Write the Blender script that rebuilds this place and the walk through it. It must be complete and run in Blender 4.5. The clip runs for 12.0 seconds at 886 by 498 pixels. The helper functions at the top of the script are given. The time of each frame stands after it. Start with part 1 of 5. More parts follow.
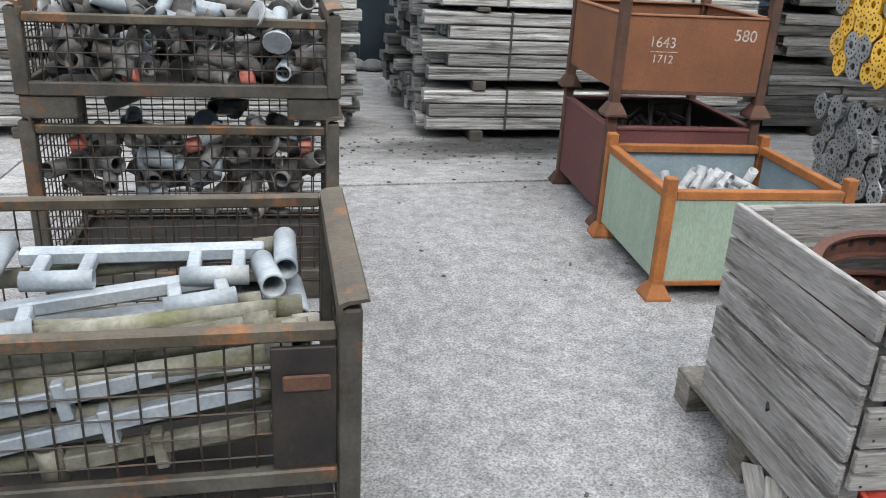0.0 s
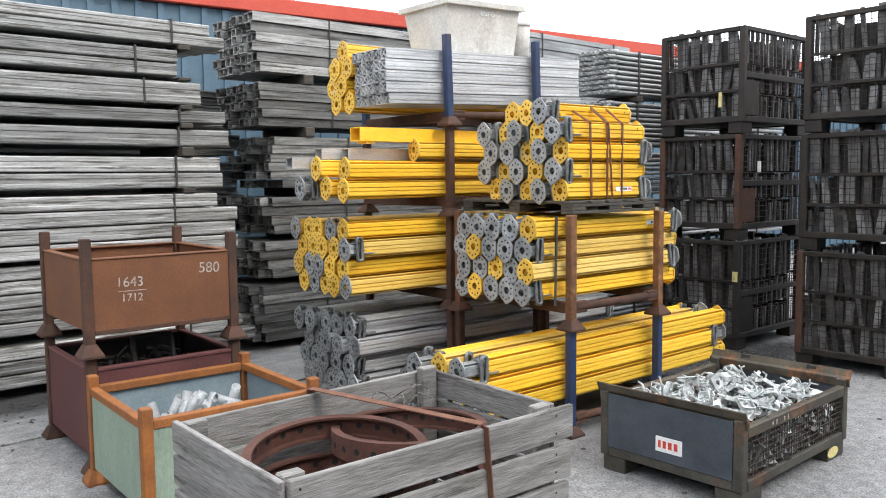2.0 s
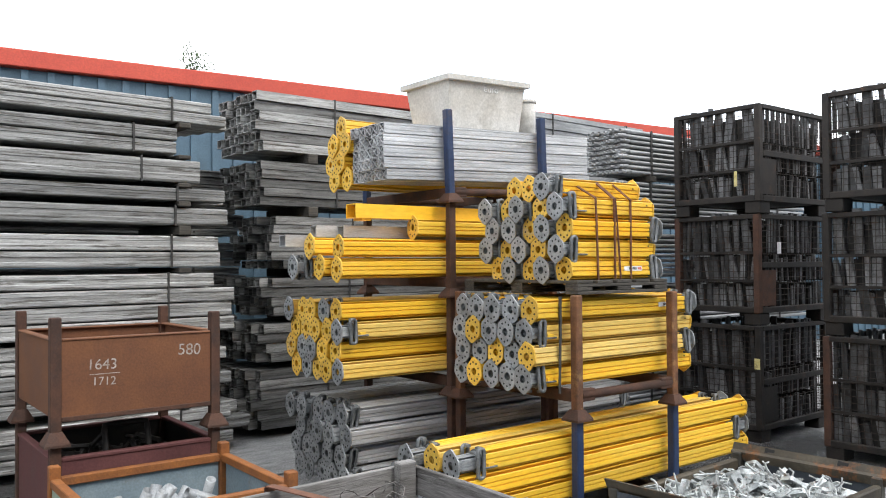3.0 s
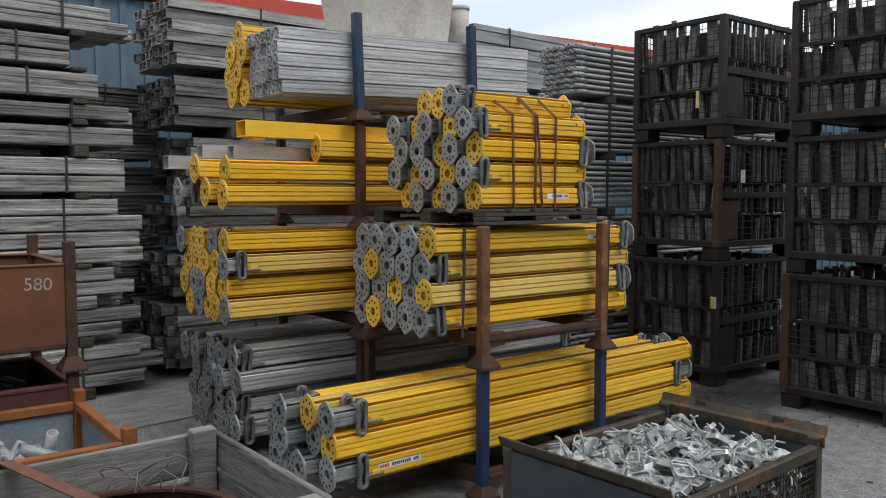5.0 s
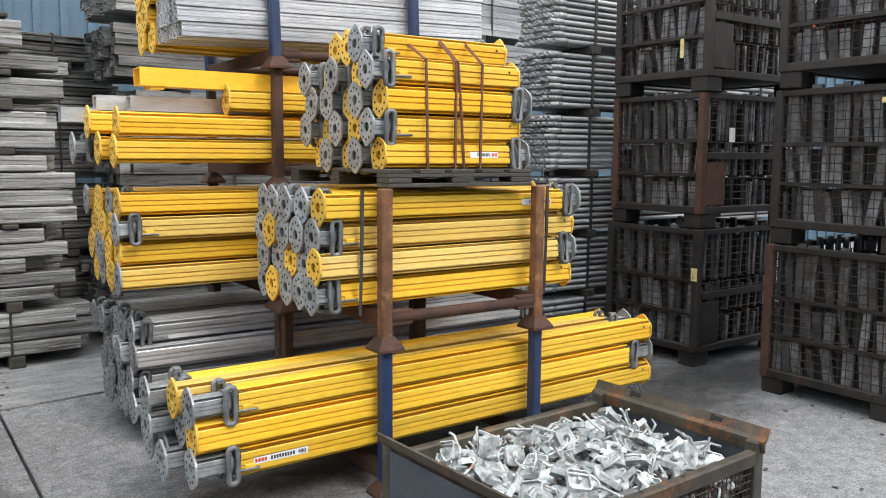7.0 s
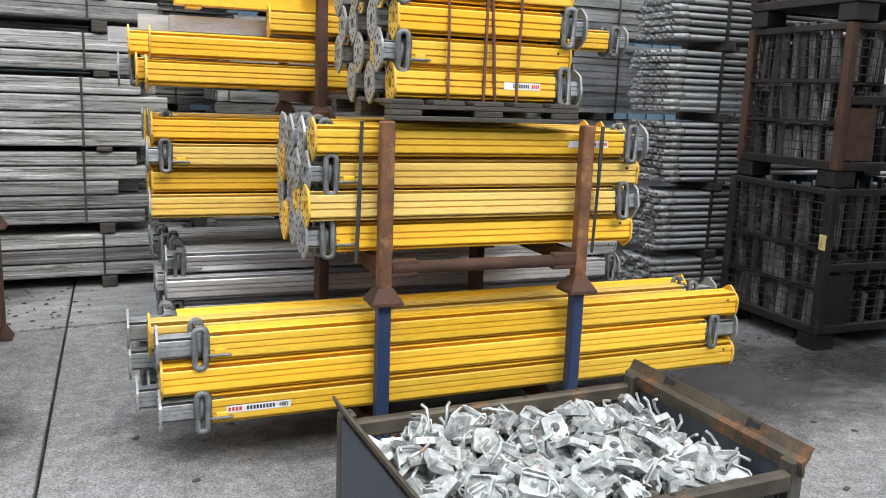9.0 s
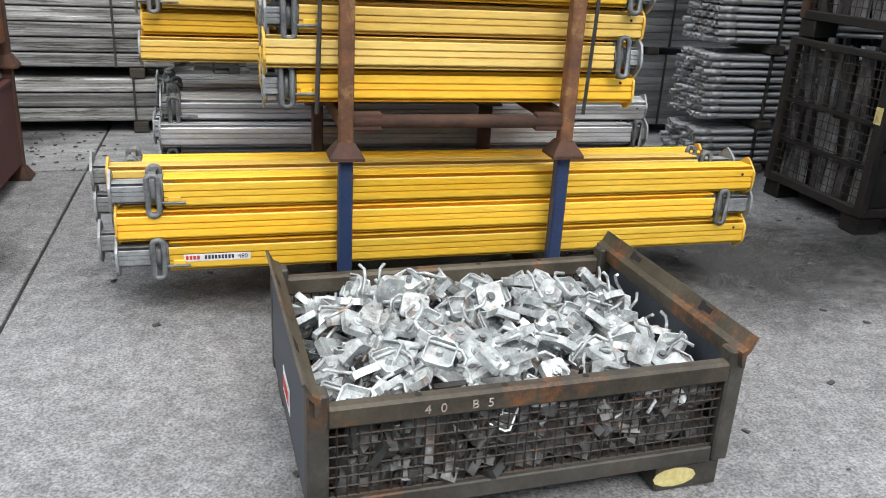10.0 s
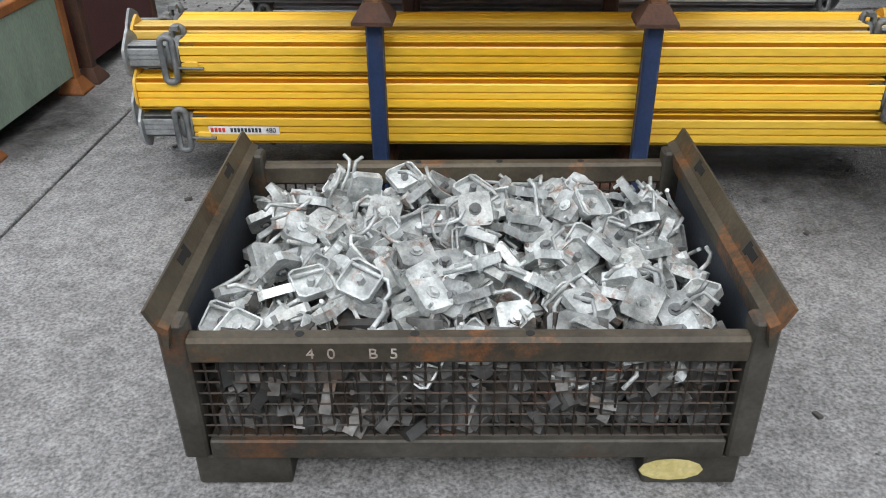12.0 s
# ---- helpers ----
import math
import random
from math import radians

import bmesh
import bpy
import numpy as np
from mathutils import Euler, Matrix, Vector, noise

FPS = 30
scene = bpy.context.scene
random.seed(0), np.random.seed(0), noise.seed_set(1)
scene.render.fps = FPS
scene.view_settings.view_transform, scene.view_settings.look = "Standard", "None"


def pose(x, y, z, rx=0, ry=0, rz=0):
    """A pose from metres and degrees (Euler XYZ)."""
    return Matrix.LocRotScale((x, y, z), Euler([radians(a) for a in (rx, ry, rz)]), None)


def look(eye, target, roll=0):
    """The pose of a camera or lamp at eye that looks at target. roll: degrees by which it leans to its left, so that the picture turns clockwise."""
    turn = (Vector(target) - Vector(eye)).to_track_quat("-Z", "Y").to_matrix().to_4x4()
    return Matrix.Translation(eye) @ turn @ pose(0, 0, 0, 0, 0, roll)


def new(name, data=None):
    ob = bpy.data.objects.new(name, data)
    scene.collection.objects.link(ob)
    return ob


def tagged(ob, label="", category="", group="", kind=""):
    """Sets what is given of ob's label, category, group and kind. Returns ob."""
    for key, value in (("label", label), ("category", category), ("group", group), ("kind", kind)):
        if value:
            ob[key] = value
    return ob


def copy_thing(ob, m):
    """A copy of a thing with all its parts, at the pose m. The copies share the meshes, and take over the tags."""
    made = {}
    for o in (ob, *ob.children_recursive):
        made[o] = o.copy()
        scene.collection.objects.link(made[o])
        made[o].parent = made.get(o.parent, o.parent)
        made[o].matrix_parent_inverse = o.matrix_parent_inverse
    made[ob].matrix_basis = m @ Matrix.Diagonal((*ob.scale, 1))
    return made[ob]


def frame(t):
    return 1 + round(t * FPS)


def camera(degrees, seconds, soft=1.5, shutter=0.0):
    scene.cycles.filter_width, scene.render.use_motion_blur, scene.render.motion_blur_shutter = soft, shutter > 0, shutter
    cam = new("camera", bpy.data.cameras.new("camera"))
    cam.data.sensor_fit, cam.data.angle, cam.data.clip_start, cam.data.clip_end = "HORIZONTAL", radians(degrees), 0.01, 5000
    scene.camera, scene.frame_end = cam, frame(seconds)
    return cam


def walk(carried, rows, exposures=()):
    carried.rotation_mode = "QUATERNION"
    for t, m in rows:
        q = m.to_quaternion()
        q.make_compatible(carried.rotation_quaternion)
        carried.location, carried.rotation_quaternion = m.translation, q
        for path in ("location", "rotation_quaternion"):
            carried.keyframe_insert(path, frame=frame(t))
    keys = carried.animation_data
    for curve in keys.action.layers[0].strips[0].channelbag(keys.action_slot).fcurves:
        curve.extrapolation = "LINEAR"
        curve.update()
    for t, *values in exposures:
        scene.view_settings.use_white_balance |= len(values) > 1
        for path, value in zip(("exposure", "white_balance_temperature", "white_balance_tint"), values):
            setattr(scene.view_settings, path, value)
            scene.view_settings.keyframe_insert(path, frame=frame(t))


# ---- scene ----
cam = camera(56.9, 12.0, 1.0)
PATH = [
    (0, (0.184, 0.05, 1.529), (0.468, 1.887, 0.793), 3.0),
    (0.5, (0.142, -0.084, 1.525), (0.827, 1.688, 0.9), -0.9),
    (1, (0.19, -0.179, 1.543), (1.158, 1.507, 1.071), -0.4),
    (1.5, (0.326, -0.263, 1.549), (1.494, 1.335, 1.264), 3.1),
    (2, (0.465, -0.291, 1.565), (1.722, 1.255, 1.39), -0.6),
    (2.5, (0.59, -0.224, 1.531), (1.92, 1.267, 1.464), -0.7),
    (2.7, (0.648, -0.174, 1.516), (1.937, 1.356, 1.517), -0.7),
    (4.3, (1.274, -0.14, 1.517), (2.386, 1.521, 1.576), -0.9),
    (4.5, (1.336, -0.125, 1.515), (2.49, 1.509, 1.511), -0.7),
    (5, (1.547, -0.024, 1.485), (2.764, 1.558, 1.353), 0.0),
    (5.5, (1.686, 0.004, 1.478), (2.823, 1.642, 1.316), -0.6),
    (6, (1.923, -0.081, 1.475), (2.953, 1.625, 1.309), 1.5),
    (6.5, (2.113, -0.091, 1.46), (3.254, 1.537, 1.248), 0.3),
    (7, (2.349, 0.011, 1.478), (3.479, 1.645, 1.249), 0.4),
    (7.2, (2.415, 0.048, 1.47), (3.499, 1.716, 1.26), -1.1),
    (8.8, (3.127, 0.055, 1.47), (3.845, 1.891, 1.133), 2.8),
    (9, (3.191, 0.069, 1.448), (3.912, 1.896, 1.07), 2.1),
    (9.5, (3.459, 0.094, 1.413), (4.096, 1.911, 0.871), 2.8),
    (10, (3.709, 0.077, 1.409), (4.194, 1.883, 0.701), 3.2),
    (10.5, (3.894, 0.181, 1.337), (4.305, 1.952, 0.504), 5.8),
    (11, (4.048, 0.37, 1.328), (4.271, 2.091, 0.334), 3.4),
    (11.5, (4.243, 0.461, 1.317), (4.316, 2.189, 0.313), 2.1),
    (12, (4.47, 0.49, 1.338), (4.355, 2.198, 0.305), -0.7),
]
EXPOSURES = [(0, 0.0), (2.7, -0.05), (4.3, -1.95), (4.6, -1.75), (5.0, -1.15), (5.3, -0.55), (5.7, -0.1), (9.5, -0.08), (10.2, -0.2), (11, -0.47), (12, -0.52)]
walk(cam, [(t, look(eye, target, roll)) for t, eye, target, roll in PATH], EXPOSURES)

# ---- light ----
world = bpy.data.worlds.new("overcast_sky")
scene.world = world
world.use_nodes = True
wn, wl = world.node_tree.nodes, world.node_tree.links
sky = wn.new("ShaderNodeTexSky")
sky.sky_type = "NISHITA"
sky.sun_disc = False
sky.sun_elevation, sky.sun_rotation = radians(47), radians(171)
sky.dust_density = 4.0
wtc = wn.new("ShaderNodeTexCoord")
wmap = wn.new("ShaderNodeMapping")
wmap.inputs["Scale"].default_value = (1.0, 1.0, 3.5)
cloud = wn.new("ShaderNodeTexNoise")
cloud.inputs["Scale"].default_value, cloud.inputs["Detail"].default_value = 2.2, 8
cramp = wn.new("ShaderNodeValToRGB")
cramp.color_ramp.elements[0].position, cramp.color_ramp.elements[1].position = 0.3, 0.62
cramp.color_ramp.elements[0].color = (6.4, 7.3, 8.6, 1)
cramp.color_ramp.elements[1].color = (11, 11, 11, 1)
wmix = wn.new("ShaderNodeMixRGB")
wmix.inputs["Fac"].default_value = 0.92
wl.new(wtc.outputs["Generated"], wmap.inputs["Vector"])
wl.new(wmap.outputs["Vector"], cloud.inputs["Vector"])
wl.new(cloud.outputs["Fac"], cramp.inputs["Fac"])
wl.new(sky.outputs["Color"], wmix.inputs["Color1"])
wl.new(cramp.outputs["Color"], wmix.inputs["Color2"])
wsep = wn.new("ShaderNodeSeparateXYZ")
wup = wn.new("ShaderNodeMapRange")
wup.inputs["From Min"].default_value, wup.inputs["From Max"].default_value = 0.0, 1.0
wup.inputs["To Min"].default_value, wup.inputs["To Max"].default_value = 2.6, 2.3
wmul = wn.new("ShaderNodeVectorMath")
wmul.operation = "MULTIPLY"
wl.new(wtc.outputs["Generated"], wsep.inputs["Vector"])
wl.new(wsep.outputs["Z"], wup.inputs["Value"])
wl.new(wmix.outputs["Color"], wmul.inputs[0])
wl.new(wup.outputs["Result"], wmul.inputs[1])
wl.new(wmul.outputs["Vector"], wn["Background"].inputs["Color"])
wn["Background"].inputs["Strength"].default_value = 0.112
sun = new("sun", bpy.data.lights.new("sun", "SUN"))
sun.data.energy, sun.data.angle, sun.data.color = 1.7, radians(16), (1.0, 0.97, 0.93)
sun.matrix_world = look((5.5, -6, 10), (4, 3, 0))


# ---- materials ----
def material(name, c1, c2, rough=0.7, metal=0.0, scale=6.0, fine=60.0, bump=0.3, spread=0.0, stain=None, amount=0.4, stretch=(1, 1, 1), edge=0.55, grain=0.13, wide=0.0, island=False, soft=0.12):
    """Two tones mixed by coarse noise, a fine grain with relief, and an optional stain in patches."""
    m = bpy.data.materials.new(name)
    m.use_nodes = True
    n, l = m.node_tree.nodes, m.node_tree.links
    b = n["Principled BSDF"]
    tc = n.new("ShaderNodeTexCoord")
    oi = n.new("ShaderNodeObjectInfo")
    shift = n.new("ShaderNodeVectorMath")
    shift.operation = "MULTIPLY_ADD"
    shift.inputs[0].default_value = (13.7, 7.3, 5.1)
    l.new(oi.outputs["Random"], shift.inputs[1])
    mp = n.new("ShaderNodeMapping")
    mp.inputs["Scale"].default_value = stretch
    l.new(tc.outputs["Object"], mp.inputs["Vector"])
    l.new(mp.outputs["Vector"], shift.inputs[2])
    n1 = n.new("ShaderNodeTexNoise")
    n1.inputs["Scale"].default_value, n1.inputs["Detail"].default_value, n1.inputs["Roughness"].default_value = scale, 6, 0.65
    n2 = n.new("ShaderNodeTexNoise")
    n2.inputs["Scale"].default_value, n2.inputs["Detail"].default_value = fine, 4
    for k in (n1, n2):
        l.new(shift.outputs["Vector"], k.inputs["Vector"])
    r1 = n.new("ShaderNodeValToRGB")
    r1.color_ramp.elements[0].position, r1.color_ramp.elements[1].position = 0.35, 0.68
    r1.color_ramp.elements[0].color, r1.color_ramp.elements[1].color = (*c1, 1), (*c2, 1)
    l.new(n1.outputs["Fac"], r1.inputs["Fac"])
    col = r1.outputs["Color"]
    if stain:
        n3 = n.new("ShaderNodeTexNoise")
        n3.inputs["Scale"].default_value, n3.inputs["Detail"].default_value, n3.inputs["Roughness"].default_value = scale * 0.8, 9, 0.75
        off = n.new("ShaderNodeVectorMath")
        off.inputs[1].default_value = (31, 17, 9)
        l.new(shift.outputs["Vector"], off.inputs[0])
        l.new(off.outputs["Vector"], n3.inputs["Vector"])
        r3 = n.new("ShaderNodeValToRGB")
        r3.color_ramp.elements[0].position, r3.color_ramp.elements[1].position = edge, edge + soft
        r3.color_ramp.elements[0].color, r3.color_ramp.elements[1].color = (0, 0, 0, 1), (amount, amount, amount, 1)
        l.new(n3.outputs["Fac"], r3.inputs["Fac"])
        mx = n.new("ShaderNodeMixRGB")
        mx.inputs["Color2"].default_value = (*stain, 1)
        l.new(r3.outputs["Color"], mx.inputs["Fac"])
        l.new(col, mx.inputs["Color1"])
        col = mx.outputs["Color"]
    g = n.new("ShaderNodeMapRange")
    g.inputs["From Min"].default_value, g.inputs["From Max"].default_value = 0.3, 0.7
    g.inputs["To Min"].default_value, g.inputs["To Max"].default_value = 1 - grain, 1 + grain
    l.new(n2.outputs["Fac"], g.inputs["Value"])
    hv = n.new("ShaderNodeHueSaturation")
    l.new(col, hv.inputs["Color"])
    tone = g.outputs["Result"]
    if wide:
        n4 = n.new("ShaderNodeTexNoise")
        n4.inputs["Scale"].default_value, n4.inputs["Detail"].default_value = 0.45, 5
        l.new(shift.outputs["Vector"], n4.inputs["Vector"])
        w4 = n.new("ShaderNodeMapRange")
        w4.inputs["From Min"].default_value, w4.inputs["From Max"].default_value = 0.3, 0.7
        w4.inputs["To Min"].default_value, w4.inputs["To Max"].default_value = 1 - wide, 1 + wide
        l.new(n4.outputs["Fac"], w4.inputs["Value"])
        both = n.new("ShaderNodeMath")
        both.operation = "MULTIPLY"
        l.new(tone, both.inputs[0])
        l.new(w4.outputs["Result"], both.inputs[1])
        tone = both.outputs["Value"]
    if spread:
        v = n.new("ShaderNodeMapRange")
        v.inputs["To Min"].default_value, v.inputs["To Max"].default_value = 1 - spread, 1 + spread
        l.new(n.new("ShaderNodeNewGeometry").outputs["Random Per Island"] if island else oi.outputs["Random"], v.inputs["Value"])
        mul = n.new("ShaderNodeMath")
        mul.operation = "MULTIPLY"
        l.new(v.outputs["Result"], mul.inputs[0])
        l.new(tone, mul.inputs[1])
        l.new(mul.outputs["Value"], hv.inputs["Value"])
    else:
        l.new(tone, hv.inputs["Value"])
    l.new(hv.outputs["Color"], b.inputs["Base Color"])
    rr = n.new("ShaderNodeMapRange")
    rr.inputs["To Min"].default_value, rr.inputs["To Max"].default_value = max(rough - 0.15, 0.05), min(rough + 0.15, 1)
    l.new(n1.outputs["Fac"], rr.inputs["Value"])
    l.new(rr.outputs["Result"], b.inputs["Roughness"])
    b.inputs["Metallic"].default_value = metal
    if bump:
        bp = n.new("ShaderNodeBump")
        bp.inputs["Strength"].default_value, bp.inputs["Distance"].default_value = bump, 0.004
        l.new(n2.outputs["Fac"], bp.inputs["Height"])
        l.new(bp.outputs["Normal"], b.inputs["Normal"])
    return m


RUST = (0.16, 0.062, 0.025)
CONCRETE = material("concrete", (0.18, 0.178, 0.178), (0.30, 0.297, 0.297), 0.88, 0, 14, 120, 1.0, 0.03, (0.08, 0.078, 0.077), 0.45, edge=0.58, grain=0.5, wide=0.2)
CONCRETE_BROOM = material("broomed_concrete", (0.21, 0.208, 0.203), (0.38, 0.377, 0.372), 0.9, 0, 4, 60, 1.0, 0.03, (0.09, 0.087, 0.083), 0.65, (1.0, 2.6, 1), 0.56, 0.4, 0.2)
JOINT = material("joint_dirt", (0.05, 0.048, 0.045), (0.1, 0.095, 0.09), 0.95, 0, 5, 60)
YELLOW = material("yellow_powder_coat", (0.85, 0.475, 0.026), (0.92, 0.60, 0.065), 0.4, 0, 2.2, 60, 0.1, 0.14, (0.45, 0.31, 0.12), 0.45, (0.3, 1.2, 1.2), 0.5, 0.08, soft=0.3)
YELLOW_PLATE = material("yellow_plate_paint", (0.72, 0.42, 0.05), (0.82, 0.52, 0.09), 0.5, 0, 9, 90, 0.15, 0.2, (0.45, 0.42, 0.36), 0.7, edge=0.58)
GALV = material("galvanised_steel", (0.24, 0.25, 0.255), (0.44, 0.455, 0.46), 0.5, 0.35, 14, 120, 0.2, 0.15, (0.3, 0.24, 0.18), 0.4, edge=0.62)
ZINC = material("zinc_clamp", (0.26, 0.275, 0.272), (0.74, 0.77, 0.762), 0.42, 0.35, 16, 150, 0.3, 0.3, (0.24, 0.10, 0.04), 0.9, edge=0.55)
# grime and rust, with the shade inside the crate put into the base colour
ZINC_GRIMY_SHADED = material("grimy_shaded_clamp", (0.026, 0.024, 0.021), (0.2, 0.2, 0.196), 0.5, 0.3, 9, 110, 0.3, 0.6, (0.13, 0.07, 0.035), 0.9, edge=0.54, island=True)
GALV_DULL = material("dull_cast_galvanised", (0.10, 0.106, 0.108), (0.27, 0.28, 0.284), 0.55, 0.3, 14, 120, 0.3, 0.12, (0.2, 0.16, 0.12), 0.4, edge=0.6)
YELLOW_WORN = material("bleached_tan_coat", (0.72, 0.45, 0.075), (0.84, 0.60, 0.17), 0.45, 0, 2.2, 60, 0.15, 0.1, (0.40, 0.31, 0.17), 0.6, (0.3, 1.6, 1.6), 0.5, 0.1, soft=0.25)
FITTING = material("dark_tube_fitting", (0.035, 0.032, 0.029), (0.18, 0.175, 0.169), 0.55, 0.2, 12, 100, 0.3, 0.35, (0.14, 0.085, 0.05), 0.7, edge=0.56)
FADED_RED = material("faded_red_print", (0.42, 0.10, 0.07), (0.5, 0.2, 0.16), 0.7, 0, 20, 90, 0.2)
ALU = material("weathered_aluminium", (0.48, 0.48, 0.487), (0.76, 0.76, 0.765), 0.35, 0.45, 5, 90, 0.15, 0.16, (0.2, 0.19, 0.17), 0.5, (0.35, 3, 3))
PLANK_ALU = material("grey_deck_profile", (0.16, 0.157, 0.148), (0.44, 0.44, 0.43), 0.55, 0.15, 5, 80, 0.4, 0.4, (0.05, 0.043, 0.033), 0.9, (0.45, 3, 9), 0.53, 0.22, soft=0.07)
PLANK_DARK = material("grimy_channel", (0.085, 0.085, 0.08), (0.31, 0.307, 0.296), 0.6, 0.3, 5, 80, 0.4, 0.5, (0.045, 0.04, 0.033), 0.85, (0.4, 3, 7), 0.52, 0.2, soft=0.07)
TUBE_DARK = material("dull_scaffold_tube", (0.22, 0.224, 0.226), (0.48, 0.488, 0.49), 0.45, 0.4, 5, 80, 0.2, 0.2, (0.12, 0.08, 0.05), 0.4, (0.3, 3, 3))
RUSTY = material("rust_brown_steel", (0.05, 0.026, 0.018), (0.11, 0.05, 0.03), 0.8, 0.1, 9, 110, 0.5, 0.1, (0.07, 0.05, 0.045), 0.5)
RUST_ORANGE = material("orange_rust_paint", (0.20, 0.068, 0.018), (0.32, 0.115, 0.025), 0.7, 0, 10, 110, 0.4, 0.08, RUST, 0.75, edge=0.55)
RUST_POST = material("rusty_orange_post", (0.10, 0.045, 0.024), (0.24, 0.105, 0.045), 0.75, 0.05, 14, 110, 0.5, 0.1, (0.40, 0.24, 0.09), 0.6)
BROWN_PANEL = material("rust_brown_panel", (0.13, 0.05, 0.022), (0.19, 0.076, 0.03), 0.72, 0, 4, 90, 0.35, 0.03, (0.13, 0.05, 0.025), 0.6)
RED_PANEL = material("dull_red_panel", (0.085, 0.026, 0.025), (0.125, 0.042, 0.039), 0.7, 0, 5, 90, 0.3, 0.03, (0.09, 0.045, 0.035), 0.5)
GREEN_PANEL = material("pale_green_panel", (0.22, 0.29, 0.225), (0.30, 0.37, 0.29), 0.65, 0, 4, 80, 0.25, 0.03, (0.20, 0.24, 0.17), 0.6, (2, 2, 0.6), 0.56)
BLUE_INNER = material("pale_blue_panel", (0.18, 0.235, 0.265), (0.25, 0.31, 0.335), 0.7, 0, 6, 80, 0.25, 0.03, (0.2, 0.19, 0.17), 0.6)
BLUE_POST = material("dark_blue_paint", (0.014, 0.028, 0.075), (0.024, 0.048, 0.12), 0.5, 0, 8, 90, 0.2, 0.05, (0.08, 0.06, 0.06), 0.6)
BOX_STEEL = material("olive_grey_box_steel", (0.04, 0.036, 0.029), (0.095, 0.089, 0.074), 0.6, 0.3, 7, 90, 0.35, 0.08, (0.15, 0.068, 0.03), 0.9, edge=0.54)
RIM_STEEL = material("rust_edged_rim", (0.045, 0.037, 0.027), (0.112, 0.094, 0.066), 0.55, 0.3, 6, 90, 0.35, 0.06, (0.26, 0.10, 0.03), 0.9, edge=0.54)
BOX_BLUE = material("slate_blue_sheet", (0.04, 0.048, 0.062), (0.075, 0.088, 0.105), 0.55, 0.15, 5, 90, 0.25, 0.04, (0.10, 0.07, 0.05), 0.6, edge=0.58)
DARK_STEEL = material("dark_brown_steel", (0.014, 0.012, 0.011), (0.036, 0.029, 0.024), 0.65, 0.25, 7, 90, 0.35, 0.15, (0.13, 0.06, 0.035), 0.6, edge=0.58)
WIRE = material("dark_wire", (0.024, 0.02, 0.017), (0.06, 0.046, 0.037), 0.6, 0.4, 12, 90, 0.2, 0.1, RUST, 0.6)
# near-black tone that paints the shade deep inside the mesh boxes
FRAME_SHADED = material("stored_shaded_steel", (0.012, 0.011, 0.010), (0.035, 0.033, 0.03), 0.7, 0.2, 9, 70, 0.2, 0.5, island=True)
FRAME_GREY = material("stored_grey_steel", (0.055, 0.054, 0.054), (0.205, 0.205, 0.208), 0.55, 0.3, 9, 70, 0.3, 0.75, (0.07, 0.05, 0.04), 0.5, island=True)
WOOD = material("weathered_grey_wood", (0.15, 0.142, 0.13), (0.33, 0.315, 0.30), 0.85, 0, 2.2, 26, 0.7, 0.2, (0.05, 0.043, 0.036), 0.85, (0.7, 5, 8), 0.53, 0.26, soft=0.08)
WOOD_CROSS = material("weathered_grey_wood_cross", (0.14, 0.132, 0.124), (0.29, 0.278, 0.267), 0.85, 0, 2.2, 26, 0.7, 0.16, (0.055, 0.048, 0.042), 0.8, (5, 0.7, 8), 0.53, 0.26, soft=0.08)
WOOD_PALLET = material("worn_brown_grey_wood", (0.085, 0.075, 0.06), (0.22, 0.2, 0.172), 0.85, 0, 2.5, 26, 0.7, 0.2, (0.045, 0.038, 0.03), 0.7, (2, 2, 6), 0.54, 0.3)
WOOD_DARK = material("damp_dark_wood", (0.035, 0.031, 0.026), (0.10, 0.088, 0.072), 0.85, 0, 7, 45, 0.6, 0.15, (0.04, 0.035, 0.03), 0.6, (0.5, 6, 12))
RING_RUST = material("red_rust", (0.06, 0.024, 0.018), (0.12, 0.046, 0.03), 0.8, 0.1, 10, 120, 0.4, 0.05, (0.08, 0.035, 0.025), 0.6)
# near-black for discs and slots that paint the dark of uncut holes
HOLE_SHADE = material("painted_hole_shade", (0.008, 0.008, 0.008), (0.02, 0.02, 0.02), 0.9, 0, 5, 50, 0)
WHITE_LABEL = material("white_label", (0.72, 0.72, 0.71), (0.8, 0.8, 0.79), 0.5, 0, 9, 90, 0.05)
RED_PAINT = material("red_paint", (0.55, 0.05, 0.03), (0.62, 0.07, 0.04), 0.5, 0, 5, 60, 0.1)
DARK_INK = material("dark_ink", (0.03, 0.03, 0.04), (0.05, 0.05, 0.06), 0.6, 0, 5, 60, 0)
CHALK = material("chalk_paint", (0.26, 0.20, 0.16), (0.55, 0.5, 0.46), 0.9, 0, 40, 90, 0.1)
YELLOW_SPOT = material("yellow_spot_paint", (0.6, 0.5, 0.18), (0.72, 0.62, 0.3), 0.6, 0, 20, 90, 0.2, 0, RUST, 0.7)
STRAP = material("rusty_steel_strap", (0.12, 0.05, 0.03), (0.22, 0.1, 0.06), 0.7, 0.3, 20, 90, 0.2)
STRAP_DARK = material("black_strap", (0.03, 0.03, 0.03), (0.07, 0.065, 0.06), 0.7, 0.2, 20, 90, 0.2)
SHED_BLUE = material("blue_grey_cladding", (0.075, 0.13, 0.18), (0.10, 0.165, 0.215), 0.5, 0.1, 2, 60, 0.1, 0.02, (0.06, 0.09, 0.11), 0.4)
